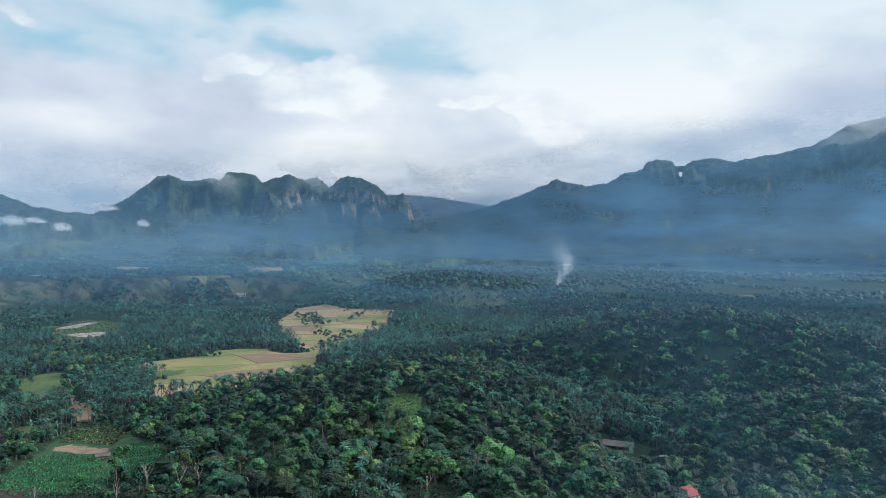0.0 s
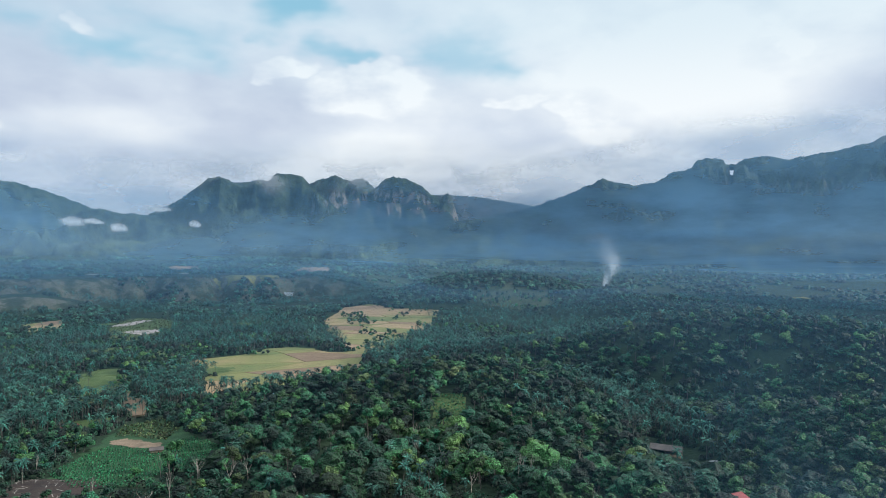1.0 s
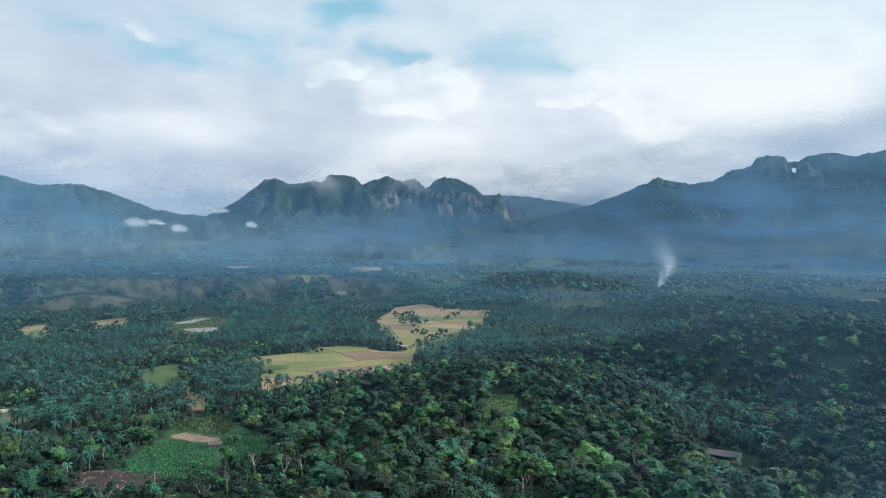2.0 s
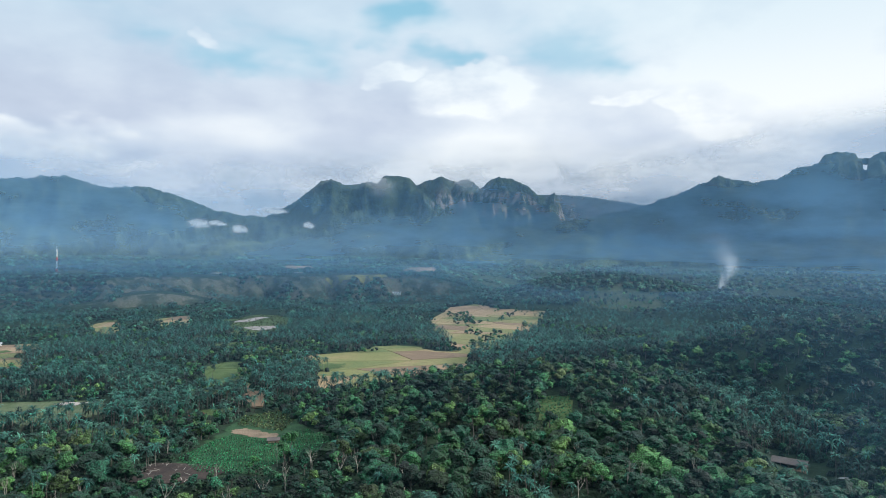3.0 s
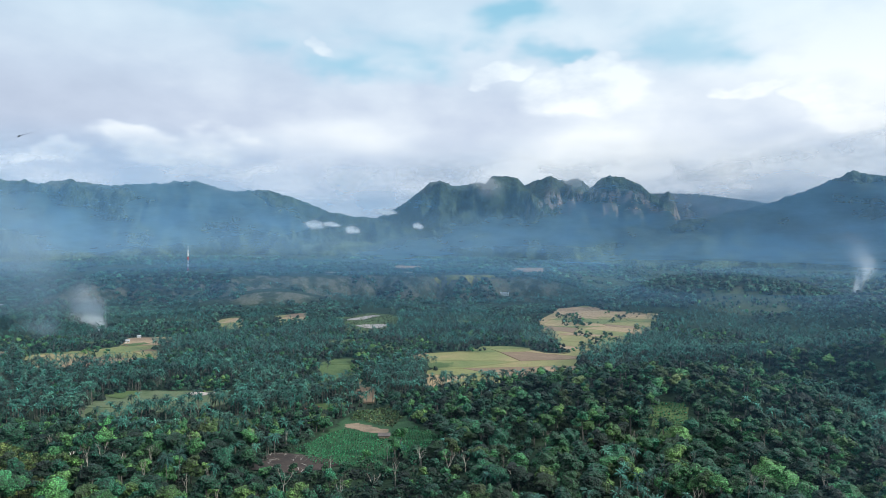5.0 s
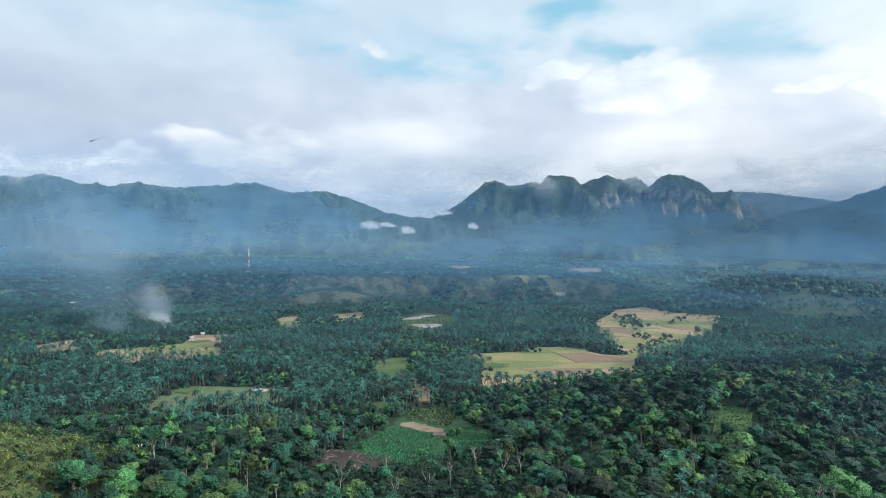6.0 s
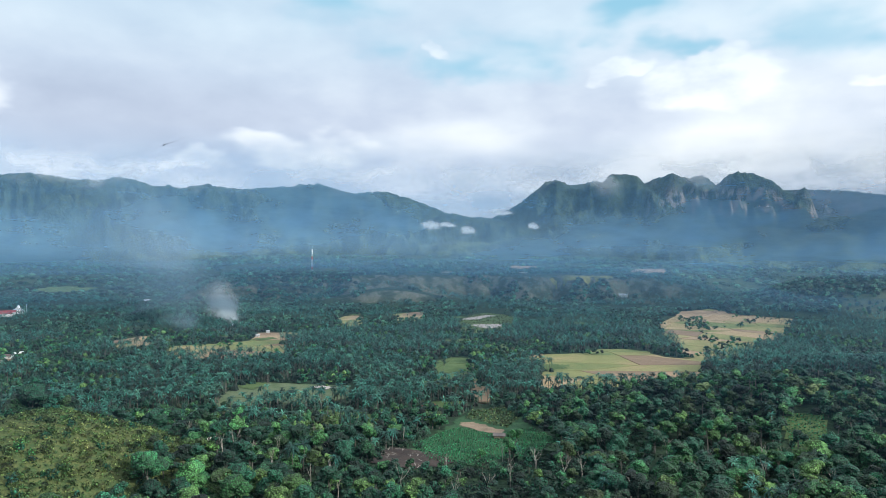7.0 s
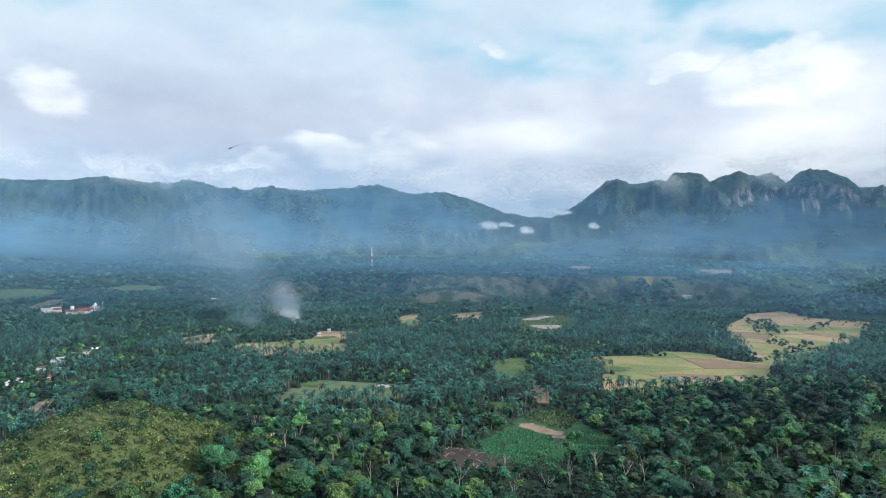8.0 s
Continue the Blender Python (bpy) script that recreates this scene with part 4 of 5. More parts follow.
def plant_woods():
    # the hills near by: mixed broadleaf wood
    x, y = scatter(238, 700, 8.3)
    z, r = ground_z(x, y), np.hypot(x, y)
    hill = (z > 9 + 6 * (fbm(x / 50, y / 50, 71) - 0.5)) | (r < 430) | (x > 150)
    ok = keep_open(x, y) & (grass_hill(x, y) < 0.35) & hill
    x, y, r = x[ok], y[ok], r[ok]
    is_palm = fbm(x / 45, y / 45, 77, 2) + 0.25 * RNG.random(len(x)) > 0.90
    near, mid = r < 405, r >= 405
    front = r < 278
    plant_front(x[front], y[front], is_palm[front])
    x, y, r, is_palm, near, mid = (v[~front] for v in (x, y, r, is_palm, near, mid))
    b = ~is_palm & near
    make_stand("broadleaf_wood", "dense mixed green broadleaf wood on the near hills", BROAD_NEAR, on_ground(x[b], y[b]), sizes_for(b.sum(), 0.6, 1.35) * np.array([1.1, 1.0]) * young(x[b], y[b])[:, None], M_LEAF)
    b = ~is_palm & mid
    make_stand("hill_wood", "green broadleaf wood on the hill's far side", BROAD_MID, on_ground(x[b], y[b]), sizes_for(b.sum(), 0.6, 1.35) * np.array([1.14, 1.0]), M_LEAF)
    make_stand("hill_palms", "coconut palms scattered through the hill wood", PALM_NEAR, on_ground(x[is_palm], y[is_palm]), sizes_for(is_palm.sum(), 0.6, 0.95), M_PALM)
    # low growth under the hill woods
    for r0, r1, gap, low in ((238, 440, 7.6, [shrub(k + 60, 3.2, 5.4, 46, 0.62) for k in range(4)]), (440, 700, 6.6, [(None, clump(k + 40)) for k in range(5)])):
        x, y = scatter(r0, r1, gap)
        ok = keep_open(x, y) & (grass_hill(x, y) < 0.3) & ((ground_z(x, y) > 7) | (np.hypot(x, y) < 430) | (x > 150))
        size = sizes_for(ok.sum(), 0.8, 1.6) if r0 < 440 else sizes_for(ok.sum(), 4.0, 6.5) * np.array([1.2, 0.9])
        make_stand("undergrowth", "dense green undergrowth beneath the hill trees", low, on_ground(x[ok], y[ok]), size, M_LOW, False, "undergrowth")
    x, y = scatter(1250, 1430, 7, -8, 3)
    ok = inside(x, y, HUMP_PASTURE) & (fbm(x / 14, y / 14, 301, 2) > 0.44)
    make_stand("scrub", "scrub dotted over the hump's pasture", [(None, clump(k + 50)) for k in range(4)], on_ground(x[ok], y[ok]), sizes_for(ok.sum(), 3.0, 7.0), M_LEAF, False, "scrub")
    # the valley: coconut groves with broadleaf thickets
    x, y = scatter(380, 1100, 5.6)
    z, r = ground_z(x, y), np.hypot(x, y)
    ok = keep_open(x, y) & ~(((z > 9 + 6 * (fbm(x / 50, y / 50, 71) - 0.5)) | (x > 150)) & (r < 700)) & (r > 430)
    x, y, r = x[ok], y[ok], r[ok]
    bush = fbm(x / 70, y / 70, 83, 3) + 0.15 * RNG.random(len(x)) > 0.62
    p = ~bush & (r < 800)
    make_stand("coconut_grove", "dense grove of coconut palms on the valley floor", PALM_MID, on_ground(x[p], y[p]), sizes_for(p.sum(), 0.75, 1.1), M_PALM, category="palms")
    p = ~bush & (r >= 800)
    make_stand("coconut_grove", "far grove of coconut palms on the valley floor", PALM_FAR, on_ground(x[p], y[p]), sizes_for(p.sum(), 0.75, 1.1), M_PALM, category="palms")
    make_stand("thicket", "dark green thickets between the palm groves", BROAD_FAR, on_ground(x[bush], y[bush]), sizes_for(bush.sum(), 0.5, 1.0), M_LEAF, False)
    x, y = scatter(430, 1100, 7.0)
    ok = keep_open(x, y) & ~((ground_z(x, y) > 12) & (np.hypot(x, y) < 700))
    make_stand("undergrowth", "low green undergrowth beneath the palms", [(None, clump(k + 20)) for k in range(4)], on_ground(x[ok], y[ok]), sizes_for(ok.sum(), 3.6, 6.8) * np.array([1.3, 0.9]), M_LOW, False, "undergrowth")
    x, y = scatter(1100, 1800, 8.2)
    steep = np.hypot(ground_z(x + 8, y) - ground_z(x - 8, y), ground_z(x, y + 8) - ground_z(x, y - 8)) / 16
    ok = keep_open(x, y) & ((steep < 0.24) | (fbm(x / 55, y / 55, 87, 2) < 0.42) | (np.abs(np.degrees(np.arctan2(-x, y)) - 34) > 6))
    x, y = x[ok], y[ok]
    p = (fbm(x / 90, y / 90, 85, 3) < 0.52) & ((ground_z(x, y) < 16) | (x < -260))
    make_stand("coconut_grove", "distant coconut palms on the valley floor", PALM_DISTANT, on_ground(x[p], y[p]), sizes_for(p.sum(), 0.8, 1.15), M_PALM, False, "palms")
    b = ~p & (np.hypot(x, y) < 1350)
    make_stand("far_wood", "distant broadleaf woods on low rises", BROAD_FAR, on_ground(x[b], y[b]), sizes_for(b.sum(), 0.7, 1.25), M_FAR, False)
    b = ~p & ~b
    make_stand("far_wood", "distant dark woods in the valley", [(None, clump(k)) for k in range(6)], on_ground(x[b], y[b]), sizes_for(b.sum(), 8, 13) * np.array([1.15, 0.7]), M_FAR, False)
    x, y = scatter(1800, 3000, 21)
    ok = keep_open(x, y) & (fbm(x / 160, y / 160, 91, 3) > 0.40)
    x, y = x[ok], y[ok]
    make_stand("far_wood", "distant woods toward the mountain's foot", [(None, clump(k + 10)) for k in range(6)], on_ground(x, y), sizes_for(len(x), 9, 16) * np.array([1.4, 0.65]), M_FAR, False)


plant_woods()

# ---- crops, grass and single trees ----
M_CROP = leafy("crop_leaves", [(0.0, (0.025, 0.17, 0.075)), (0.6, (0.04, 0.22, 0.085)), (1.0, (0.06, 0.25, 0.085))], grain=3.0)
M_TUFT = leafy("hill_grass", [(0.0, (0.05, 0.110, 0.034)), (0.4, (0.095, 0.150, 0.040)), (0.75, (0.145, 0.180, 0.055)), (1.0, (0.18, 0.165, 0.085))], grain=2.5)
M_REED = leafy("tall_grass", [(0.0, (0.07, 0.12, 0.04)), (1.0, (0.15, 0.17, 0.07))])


def leaf_cover(name, label, outline, step, tall, size, mat, turn=0.0, loose=0.3, category="crop"):
    """Plants in rows, or loose tufts, as one cover."""
    pts = np.array(outline, float)
    lo, hi = pts.min(0) - 40, pts.max(0) + 40
    u, v = np.meshgrid(np.arange(0, hi[0] - lo[0], step[0]), np.arange(0, hi[1] - lo[1], step[1]), indexing="ij")
    u, v = u.ravel() + RNG.normal(0, loose * step[0], u.size), v.ravel() + RNG.normal(0, loose * step[1], v.size)
    mid, c, sn = (lo + hi) / 2, math.cos(radians(turn)), math.sin(radians(turn))
    u, v = u - (hi - lo)[0] / 2, v - (hi - lo)[1] / 2
    x, y = mid[0] + u * c - v * sn, mid[1] + u * sn + v * c
    ok = inside(x, y, outline)
    x, y = x[ok], y[ok]
    at = np.stack([x, y, ground_z(x, y) + tall * RNG.uniform(0.3, 1.0, len(x))], -1)
    verts, faces = leaf_quads(at, RNG.normal(0, 0.6, (len(x), 3)) + np.array([0, 0, 0.7]), size, RNG)
    return tagged(mesh_object(name, verts, faces, mat, tint=np.repeat(RNG.random(len(x)), 4)), label, category, kind="stuff")


tagged(drape("crop_field", CROP_FIELD, 2.5, 0.3, material("crop_soil", grass((0.022, 0.06, 0.028), (0.045, 0.105, 0.042)))), "hillside vegetable field with dark tilled soil", "field", "fields in the valley")
tagged(drape("bare_plot", BARE_PLOT, 1.2, 0.42, M_SOIL), "bare brown tilled plot in the vegetable field", "field", "fields in the valley")
CROP_LOW = [(-224, 338), (-229, 385), (-225, 400), (-192, 388), (-189, 405), (-179, 411), (-149, 387), (-142, 347), (-160, 332), (-163, 302), (-187, 298)]
leaf_cover("crop_rows", "rows of broad bright green leafy crops", CROP_LOW, (1.5, 0.7), 0.8, 0.58, M_CROP, 28, 0.16)
leaf_cover("tall_grass", "pale tall grass round the bare plot", [(-237, 426), (-250, 459), (-226, 484), (-200, 437), (-196, 408), (-227, 427)], (1.6, 1.6), 1.6, 0.9, M_REED, 0, 0.5, "grass")
leaf_cover("glade_plants", "bright green low plants in the glade", GLADE, (1.2, 1.2), 0.9, 0.7, M_CROP, 20, 0.4)
leaf_cover("pasture_grass", "rough green grass in the clearing", POND_CLEARING, (4, 4), 1.0, 1.3, M_REED, 0, 0.5, "grass")


def cover_grass_hill():
    x, y = scatter(190, 460, 1.3, 40, 80)
    ok = grass_hill(x, y) > 0.22
    x, y = x[ok], y[ok]
    at = np.stack([x, y, ground_z(x, y) + RNG.uniform(0.2, 0.9, len(x))], -1)
    verts, faces = leaf_quads(at, RNG.normal(0, 0.6, (len(x), 3)) + np.array([0, 0, 0.9]), 0.55, RNG)
    patch = np.clip(fbm(x / 18, y / 18, 311, 3) + RNG.normal(0, 0.12, len(x)), 0, 1)
    tagged(mesh_object("hill_grass", verts, faces, M_TUFT, tint=np.repeat(patch, 4)), "rough yellow-green grass on the open hill", "grass", kind="stuff")
    x, y = scatter(190, 460, 2.6, 40, 80)
    ok = grass_hill(x, y) > 0.25
    x, y = x[ok], y[ok]
    make_stand("tussocks", "tall yellow-green tussocks and vines on the open hill", [shrub(k + 80, 1.5, 2.6, 16, 0.5) for k in range(4)], on_ground(x, y), sizes_for(len(x), 0.5, 1.5), M_TUFT, False, "grass")
    x, y = scatter(190, 460, 6.0, 40, 80)
    ok = (grass_hill(x, y) > 0.3) & (fbm(x / 26, y / 26, 315, 2) + 0.2 * RNG.random(len(x)) > 0.52)
    x, y = x[ok], y[ok]
    make_stand("shrubs", "scattered dark green shrubs on the grassy hill", [shrub(k, 3.2, 4.2, 46, 0.6) for k in (1, 2, 3)], on_ground(x, y), sizes_for(len(x), 0.35, 1.2), M_LEAF, True, "shrubs")


cover_grass_hill()


def make_tree(name, label, template, leaf, at, size, turn=0.0, category="tree", group="trees in the fields"):
    ob = tagged(new(name), label, category, group)
    mesh_object("trunk", *template[0], M_BARK, ob)
    mesh_object("crown", *template[1], leaf, ob)
    ob.matrix_basis = Matrix.LocRotScale((at[0], at[1], float(ground_z(*at)) - 0.1), Euler((0, 0, turn)), (size,) * 3)
    return ob


FIELD_TREE = make_tree("field_tree", "small dark round tree standing in a rice field", BROAD_MID[2], M_LEAF, (-268, 800), 0.9)
FIELD_PALM = make_tree("field_palm", "young coconut palm standing in a rice field", PALM_NEAR[2], M_PALM, (-382, 640), 0.9, 0.4, "palm")


def scatter_field_trees():
    spots = [(-275, 796, 0.8), (-262, 806, 0.6), (-196, 872, 0.7), (-188, 868, 0.5), (-160, 842, 0.6)]
    x, y = scatter(860, 1420, 8, 3, 16)
    ok = inside(x, y, FAR_FIELD) & (fbm(x / 22, y / 60, 331, 2) > 0.60)
    spots += [(a, b, RNG.uniform(0.35, 0.85)) for a, b in zip(x[ok], y[ok])]
    x, y = scatter(700, 1010, 13, 40, 60)
    ok = inside(x, y, WEST_FIELD) & (fbm(x / 40, y / 40, 333, 2) > 0.57)
    spots += [(a, b, RNG.uniform(0.4, 0.9)) for a, b in zip(x[ok], y[ok])]
    for k, (a, b, size) in enumerate(spots):
        copy_thing(FIELD_PALM if k % 4 == 3 else FIELD_TREE, Matrix.LocRotScale((a, b, float(ground_z(a, b)) - 0.1), Euler((0, 0, k * 1.7)), None) @ Matrix.Scale(size, 4))


scatter_field_trees()
for k, (a, b, size) in enumerate([(-225, 239, 1.1), (-222, 243, 1.0), (-229, 242, 1.05), (-130, 336, 0.9), (-127, 341, 0.85), (112, 412, 1.05), (-392, 660, 1.0), (-360, 600, 0.9), (140, 395, 0.8)]):
    make_tree("coconut_palm", "tall coconut palm with pale trunk above the wood", PALM_NEAR[k % 3], M_PALM, (a, b), size, k * 0.9, "palm", "tall palms")


def bare_tree(seed, tall):
    """A dead or leafless tree: a pale forked trunk with bare limbs."""
    rng = np.random.default_rng(seed)
    pieces, tips = [], [(np.array([0, 0, -0.8]), np.array([0, 0, 1.0]), tall * 0.45, 0.022 * tall)]
    for level in range(4):
        grown = []
        for at, way, length, thick in tips:
            end = at + way * length
            pieces.append(tube([tuple(at), tuple((at + end) / 2 + rng.normal(0, 0.04 * length, 3)), tuple(end)], [thick, thick * 0.8, thick * 0.6], 4))
            for _ in range(2 if level else 3):
                turn = unit(way + rng.normal(0, 0.42, 3) + np.array([0, 0, 0.12]))
                grown.append((end, turn, length * rng.uniform(0.5, 0.75), thick * 0.58))
        tips = grown
    return joined(pieces)


M_PALEBARK = material("pale_bark", lambda n, p: (n.ramp(n.noise(p, 1.1, 4), [(0.3, (0.20, 0.18, 0.155)), (0.7, (0.36, 0.335, 0.295))]), None, 0))
SLENDER = [broadleaf(61, 19, 5.5, 6, 5, 190, 0.42), broadleaf(62, 17, 5, 6, 5, 170, 0.42)]


def stand_single_trees():
    x, y = scatter(262, 420, 21, -30, 60)
    ok = keep_open(x, y) & (grass_hill(x, y) < 0.2) & (fbm(x / 60, y / 60, 351, 2) > 0.45)
    for k, (a, b) in enumerate(zip(x[ok][:60], y[ok][:60])):
        ob = mesh_object("bare_tree", *bare_tree(70 + k % 5, 11), M_PALEBARK)
        tagged(ob, "leafless tree with pale forked branches", "tree", "bare trees")
        ob.matrix_basis = Matrix.LocRotScale((a, b, float(ground_z(a, b))), Euler((0, 0, k * 1.3)), (1, 1, RNG.uniform(0.85, 1.3)))
    for k in range(16):
        a, b = RNG.uniform(-60, 25), RNG.uniform(470, 520)
        m = Matrix.LocRotScale((a, b, float(ground_z(a, b)) - 0.1), Euler((0, 0, k * 2.1)), (1, 1, RNG.uniform(0.8, 1.1)))
        ob = make_tree("slender_tree", "tall slender tree with a bare pale trunk and small crown", SLENDER[k % 2], M_LEAF, (a, b), 1.0, 0, "tree", "slender trees on the ridge")
        ob.matrix_basis = m


stand_single_trees()


# ---- houses ----
def plain(name, colour, worn, rough=0.7, metal=0.0):
    mat = material(name, lambda n, p: (n.mix(n.span(n.math("ADD", n.math("MULTIPLY", n.noise(p, 0.35, 4), 0.6), n.math("MULTIPLY", n.noise(p, 2.5, 3), 0.4)), 0.4, 0.65), colour, worn), None, 0), rough)
    return mat


def ribbed(name, colour, worn):
    """Corrugated sheet roofing with stains."""
    def build(n, p):
        stain, fine = n.noise(p, 0.22, 5), n.noise(p, 1.8, 4)
        local = n.add("ShaderNodeTexCoord").outputs["Object"]
        rib = n.add("ShaderNodeTexWave", {"wave_type": "BANDS", "bands_direction": "X"}, Vector=local, Scale=1.2).outputs["Fac"]
        return n.mix(n.span(n.math("ADD", n.math("MULTIPLY", stain, 0.6), n.math("MULTIPLY", fine, 0.4)), 0.38, 0.62), colour, worn), rib, 0.05
    return material(name, build, 0.55, 0.4)


M_WALL = plain("white_wall", (0.72, 0.71, 0.68), (0.55, 0.53, 0.48))
M_WOOD = plain("plank_wall", (0.20, 0.15, 0.11), (0.32, 0.25, 0.19))
M_DARK = plain("dark_opening", (0.03, 0.03, 0.035), (0.05, 0.05, 0.05))
M_RED = ribbed("red_roof", (0.33, 0.05, 0.055), (0.24, 0.06, 0.055))
M_TIN = ribbed("tin_roof", (0.48, 0.49, 0.50), (0.30, 0.30, 0.30))
M_RUST = ribbed("rusty_roof", (0.13, 0.08, 0.065), (0.075, 0.055, 0.048))
M_GREYROOF = ribbed("brown_grey_roof", (0.13, 0.11, 0.105), (0.085, 0.075, 0.07))
M_BLUE = ribbed("blue_roof", (0.20, 0.42, 0.58), (0.35, 0.48, 0.55))
M_STEEL = plain("white_steel", (0.80, 0.80, 0.80), (0.65, 0.65, 0.66), 0.5)
M_REDSTEEL = plain("red_steel", (0.55, 0.06, 0.05), (0.42, 0.06, 0.05), 0.5)


def part(name, bm, mat, parent, label=""):
    me = bpy.data.meshes.new(name)
    bm.to_mesh(me)
    bm.free()
    me.materials.append(mat)
    ob = new(name, me)
    ob.parent = parent
    return tagged(ob, label)


def box(x0, y0, z0, x1, y1, z1, bevel=0.0):
    bm = bmesh.new()
    bmesh.ops.create_cube(bm, size=1)
    for v in bm.verts:
        v.co = Vector(((x0 + x1) / 2 + v.co.x * (x1 - x0), (y0 + y1) / 2 + v.co.y * (y1 - y0), (z0 + z1) / 2 + v.co.z * (z1 - z0)))
    if bevel:
        bmesh.ops.bevel(bm, geom=bm.edges[:], offset=bevel, segments=1, affect="EDGES")
    return bm


def roof_mesh(w, d, z, rise, over, hip=0.0, thick=0.18):
    """A pitched roof along x: a gable where hip is 0, sloping ends else."""
    bm = bmesh.new()
    x, y = w / 2 + over, d / 2 + over
    eave = z - over * rise / (d / 2)
    top = z + rise
    low = [bm.verts.new(p) for p in ((-x, -y, eave), (x, -y, eave), (x, y, eave), (-x, y, eave))]
    ridge = [bm.verts.new((-x + hip, 0, top)), bm.verts.new((x - hip, 0, top))]
    faces = [bm.faces.new(f) for f in ((low[0], low[1], ridge[1], ridge[0]), (low[2], low[3], ridge[0], ridge[1]))]
    if hip:
        faces += [bm.faces.new((low[1], low[2], ridge[1])), bm.faces.new((low[3], low[0], ridge[0]))]
    grown = bmesh.ops.extrude_face_region(bm, geom=faces)["geom"]
    for v in (g for g in grown if isinstance(g, bmesh.types.BMVert)):
        v.co.z += thick
    bmesh.ops.recalc_face_normals(bm, faces=bm.faces)
    return bm


def gable_wall(w, d, z, rise):
    bm = bmesh.new()
    x, y = w / 2, d / 2
    ring = [(-y, -1.0), (y, -1.0), (y, z), (0, z + rise), (-y, z)]
    a = [bm.verts.new((-x, p, q)) for p, q in ring]
    b = [bm.verts.new((x, p, q)) for p, q in ring]
    bm.faces.new(a[::-1])
    bm.faces.new(b)
    for k in range(5):
        bm.faces.new((a[k], a[(k + 1) % 5], b[(k + 1) % 5], b[k]))
    bmesh.ops.recalc_face_normals(bm, faces=bm.faces)
    return bm


def make_house(label, at, size, turn, roof, wall=M_WALL, rise=1.6, hip=0.0, windows=3, name="house", group="village houses", lift=0.0):
    w, d, h = size
    ob = tagged(new(name), label, "house", group)
    part("wall", gable_wall(w, d, h, rise - 0.05) if not hip else box(-w / 2, -d / 2, -1, w / 2, d / 2, h), wall, ob)
    part("roof", roof_mesh(w, d, h + 0.06, rise, 0.6, hip), roof, ob)
    part("ridge_cap", box(-w / 2 - 0.55 + hip, -0.18, h + rise + 0.2, w / 2 + 0.55 - hip, 0.18, h + rise + 0.32, 0.03), roof, ob)
    for side in (-1, 1):
        for k in range(windows):
            x = -w / 2 + w * (k + 0.5) / windows
            y0, y1 = sorted((side * (d / 2 - 0.05), side * (d / 2 + 0.06)))
            if k == windows // 2:
                part("door", box(x - 0.5, y0, 0.0, x + 0.5, y1, 2.05), M_WOOD, ob)
            else:
                pane = part("window", box(x - 0.55, y0, 0.95, x + 0.55, y1, 2.1), M_DARK, ob)
                part("window_sill", box(x - 0.65, min(y0, y1 + 0.02), 0.85, x + 0.65, y1 + 0.08 * (side > 0) + 0.02, 0.94), M_WALL, pane)
    ob.matrix_basis = pose(at[0], at[1], float(ground_z(*at)) + lift, 0, 0, turn)
    return ob


def make_shelter(label, at, size, turn, roof, rise=2.2, name="open_shed", lift=0.0):
    """A long open shed: a roof on posts, with a low plank wall behind."""
    w, d, h = size
    ob = tagged(new(name), label, "shed", "farm sheds")
    part("roof", roof_mesh(w, d, h, rise, 0.7), roof, ob)
    count = max(3, int(w / 3.5))
    for k in range(count):
        x = -w / 2 + 0.3 + (w - 0.6) * k / (count - 1)
        for y in (-d / 2 + 0.2, d / 2 - 0.2):
            part("post", box(x - 0.12, y - 0.12, -1.0, x + 0.12, y + 0.12, h + 0.15), M_WOOD, ob)
    part("back_wall", box(-w / 2, d / 2 - 0.12, -1.0, w / 2, d / 2, h * 0.8), M_WOOD, ob)
    part("floor", box(-w / 2, -d / 2, -1.0, w / 2, d / 2, 0.15), M_SOIL, ob)
    ob.matrix_basis = pose(at[0], at[1], float(ground_z(*at)) + lift, 0, 0, turn)
    return ob


make_shelter("long open shed with a weathered brown-grey roof", (117, 458), (19, 8, 3.6), -24, M_GREYROOF)
make_house("small white-walled shed half hidden by trees", (138, 430), (4.5, 3.5, 2.6), 20, M_TIN, rise=1.0, windows=1, name="white_shed", group="farm sheds")
make_house("house with a red sheet roof among near trees", (107, 304), (11, 8, 3.2), 30, M_RED, rise=2.6, hip=2.5, group="farmhouses")
make_house("small house with a pale blue roof in the wood", (-161, 519), (6.5, 5, 2.8), 10, M_BLUE, rise=1.3, group="farmhouses")
make_house("house with a bright red roof by the palms", (-284, 452), (9, 6, 2.8), 8, M_RED, rise=1.6, group="farmhouses")
make_house("small grey-roofed field hut in the vegetable field", (-189, 383), (6.5, 4, 2.2), 25, M_GREYROOF, M_WOOD, 1.0, windows=1, name="field_hut", group="farm sheds")
tagged(drape("burnt_plot", BURNT_PLOT, 2.0, 0.5, material("burnt_soil", soil((0.024, 0.019, 0.018), (0.065, 0.046, 0.038)))), "dark burnt clearing strewn with felled branches", "bare earth")


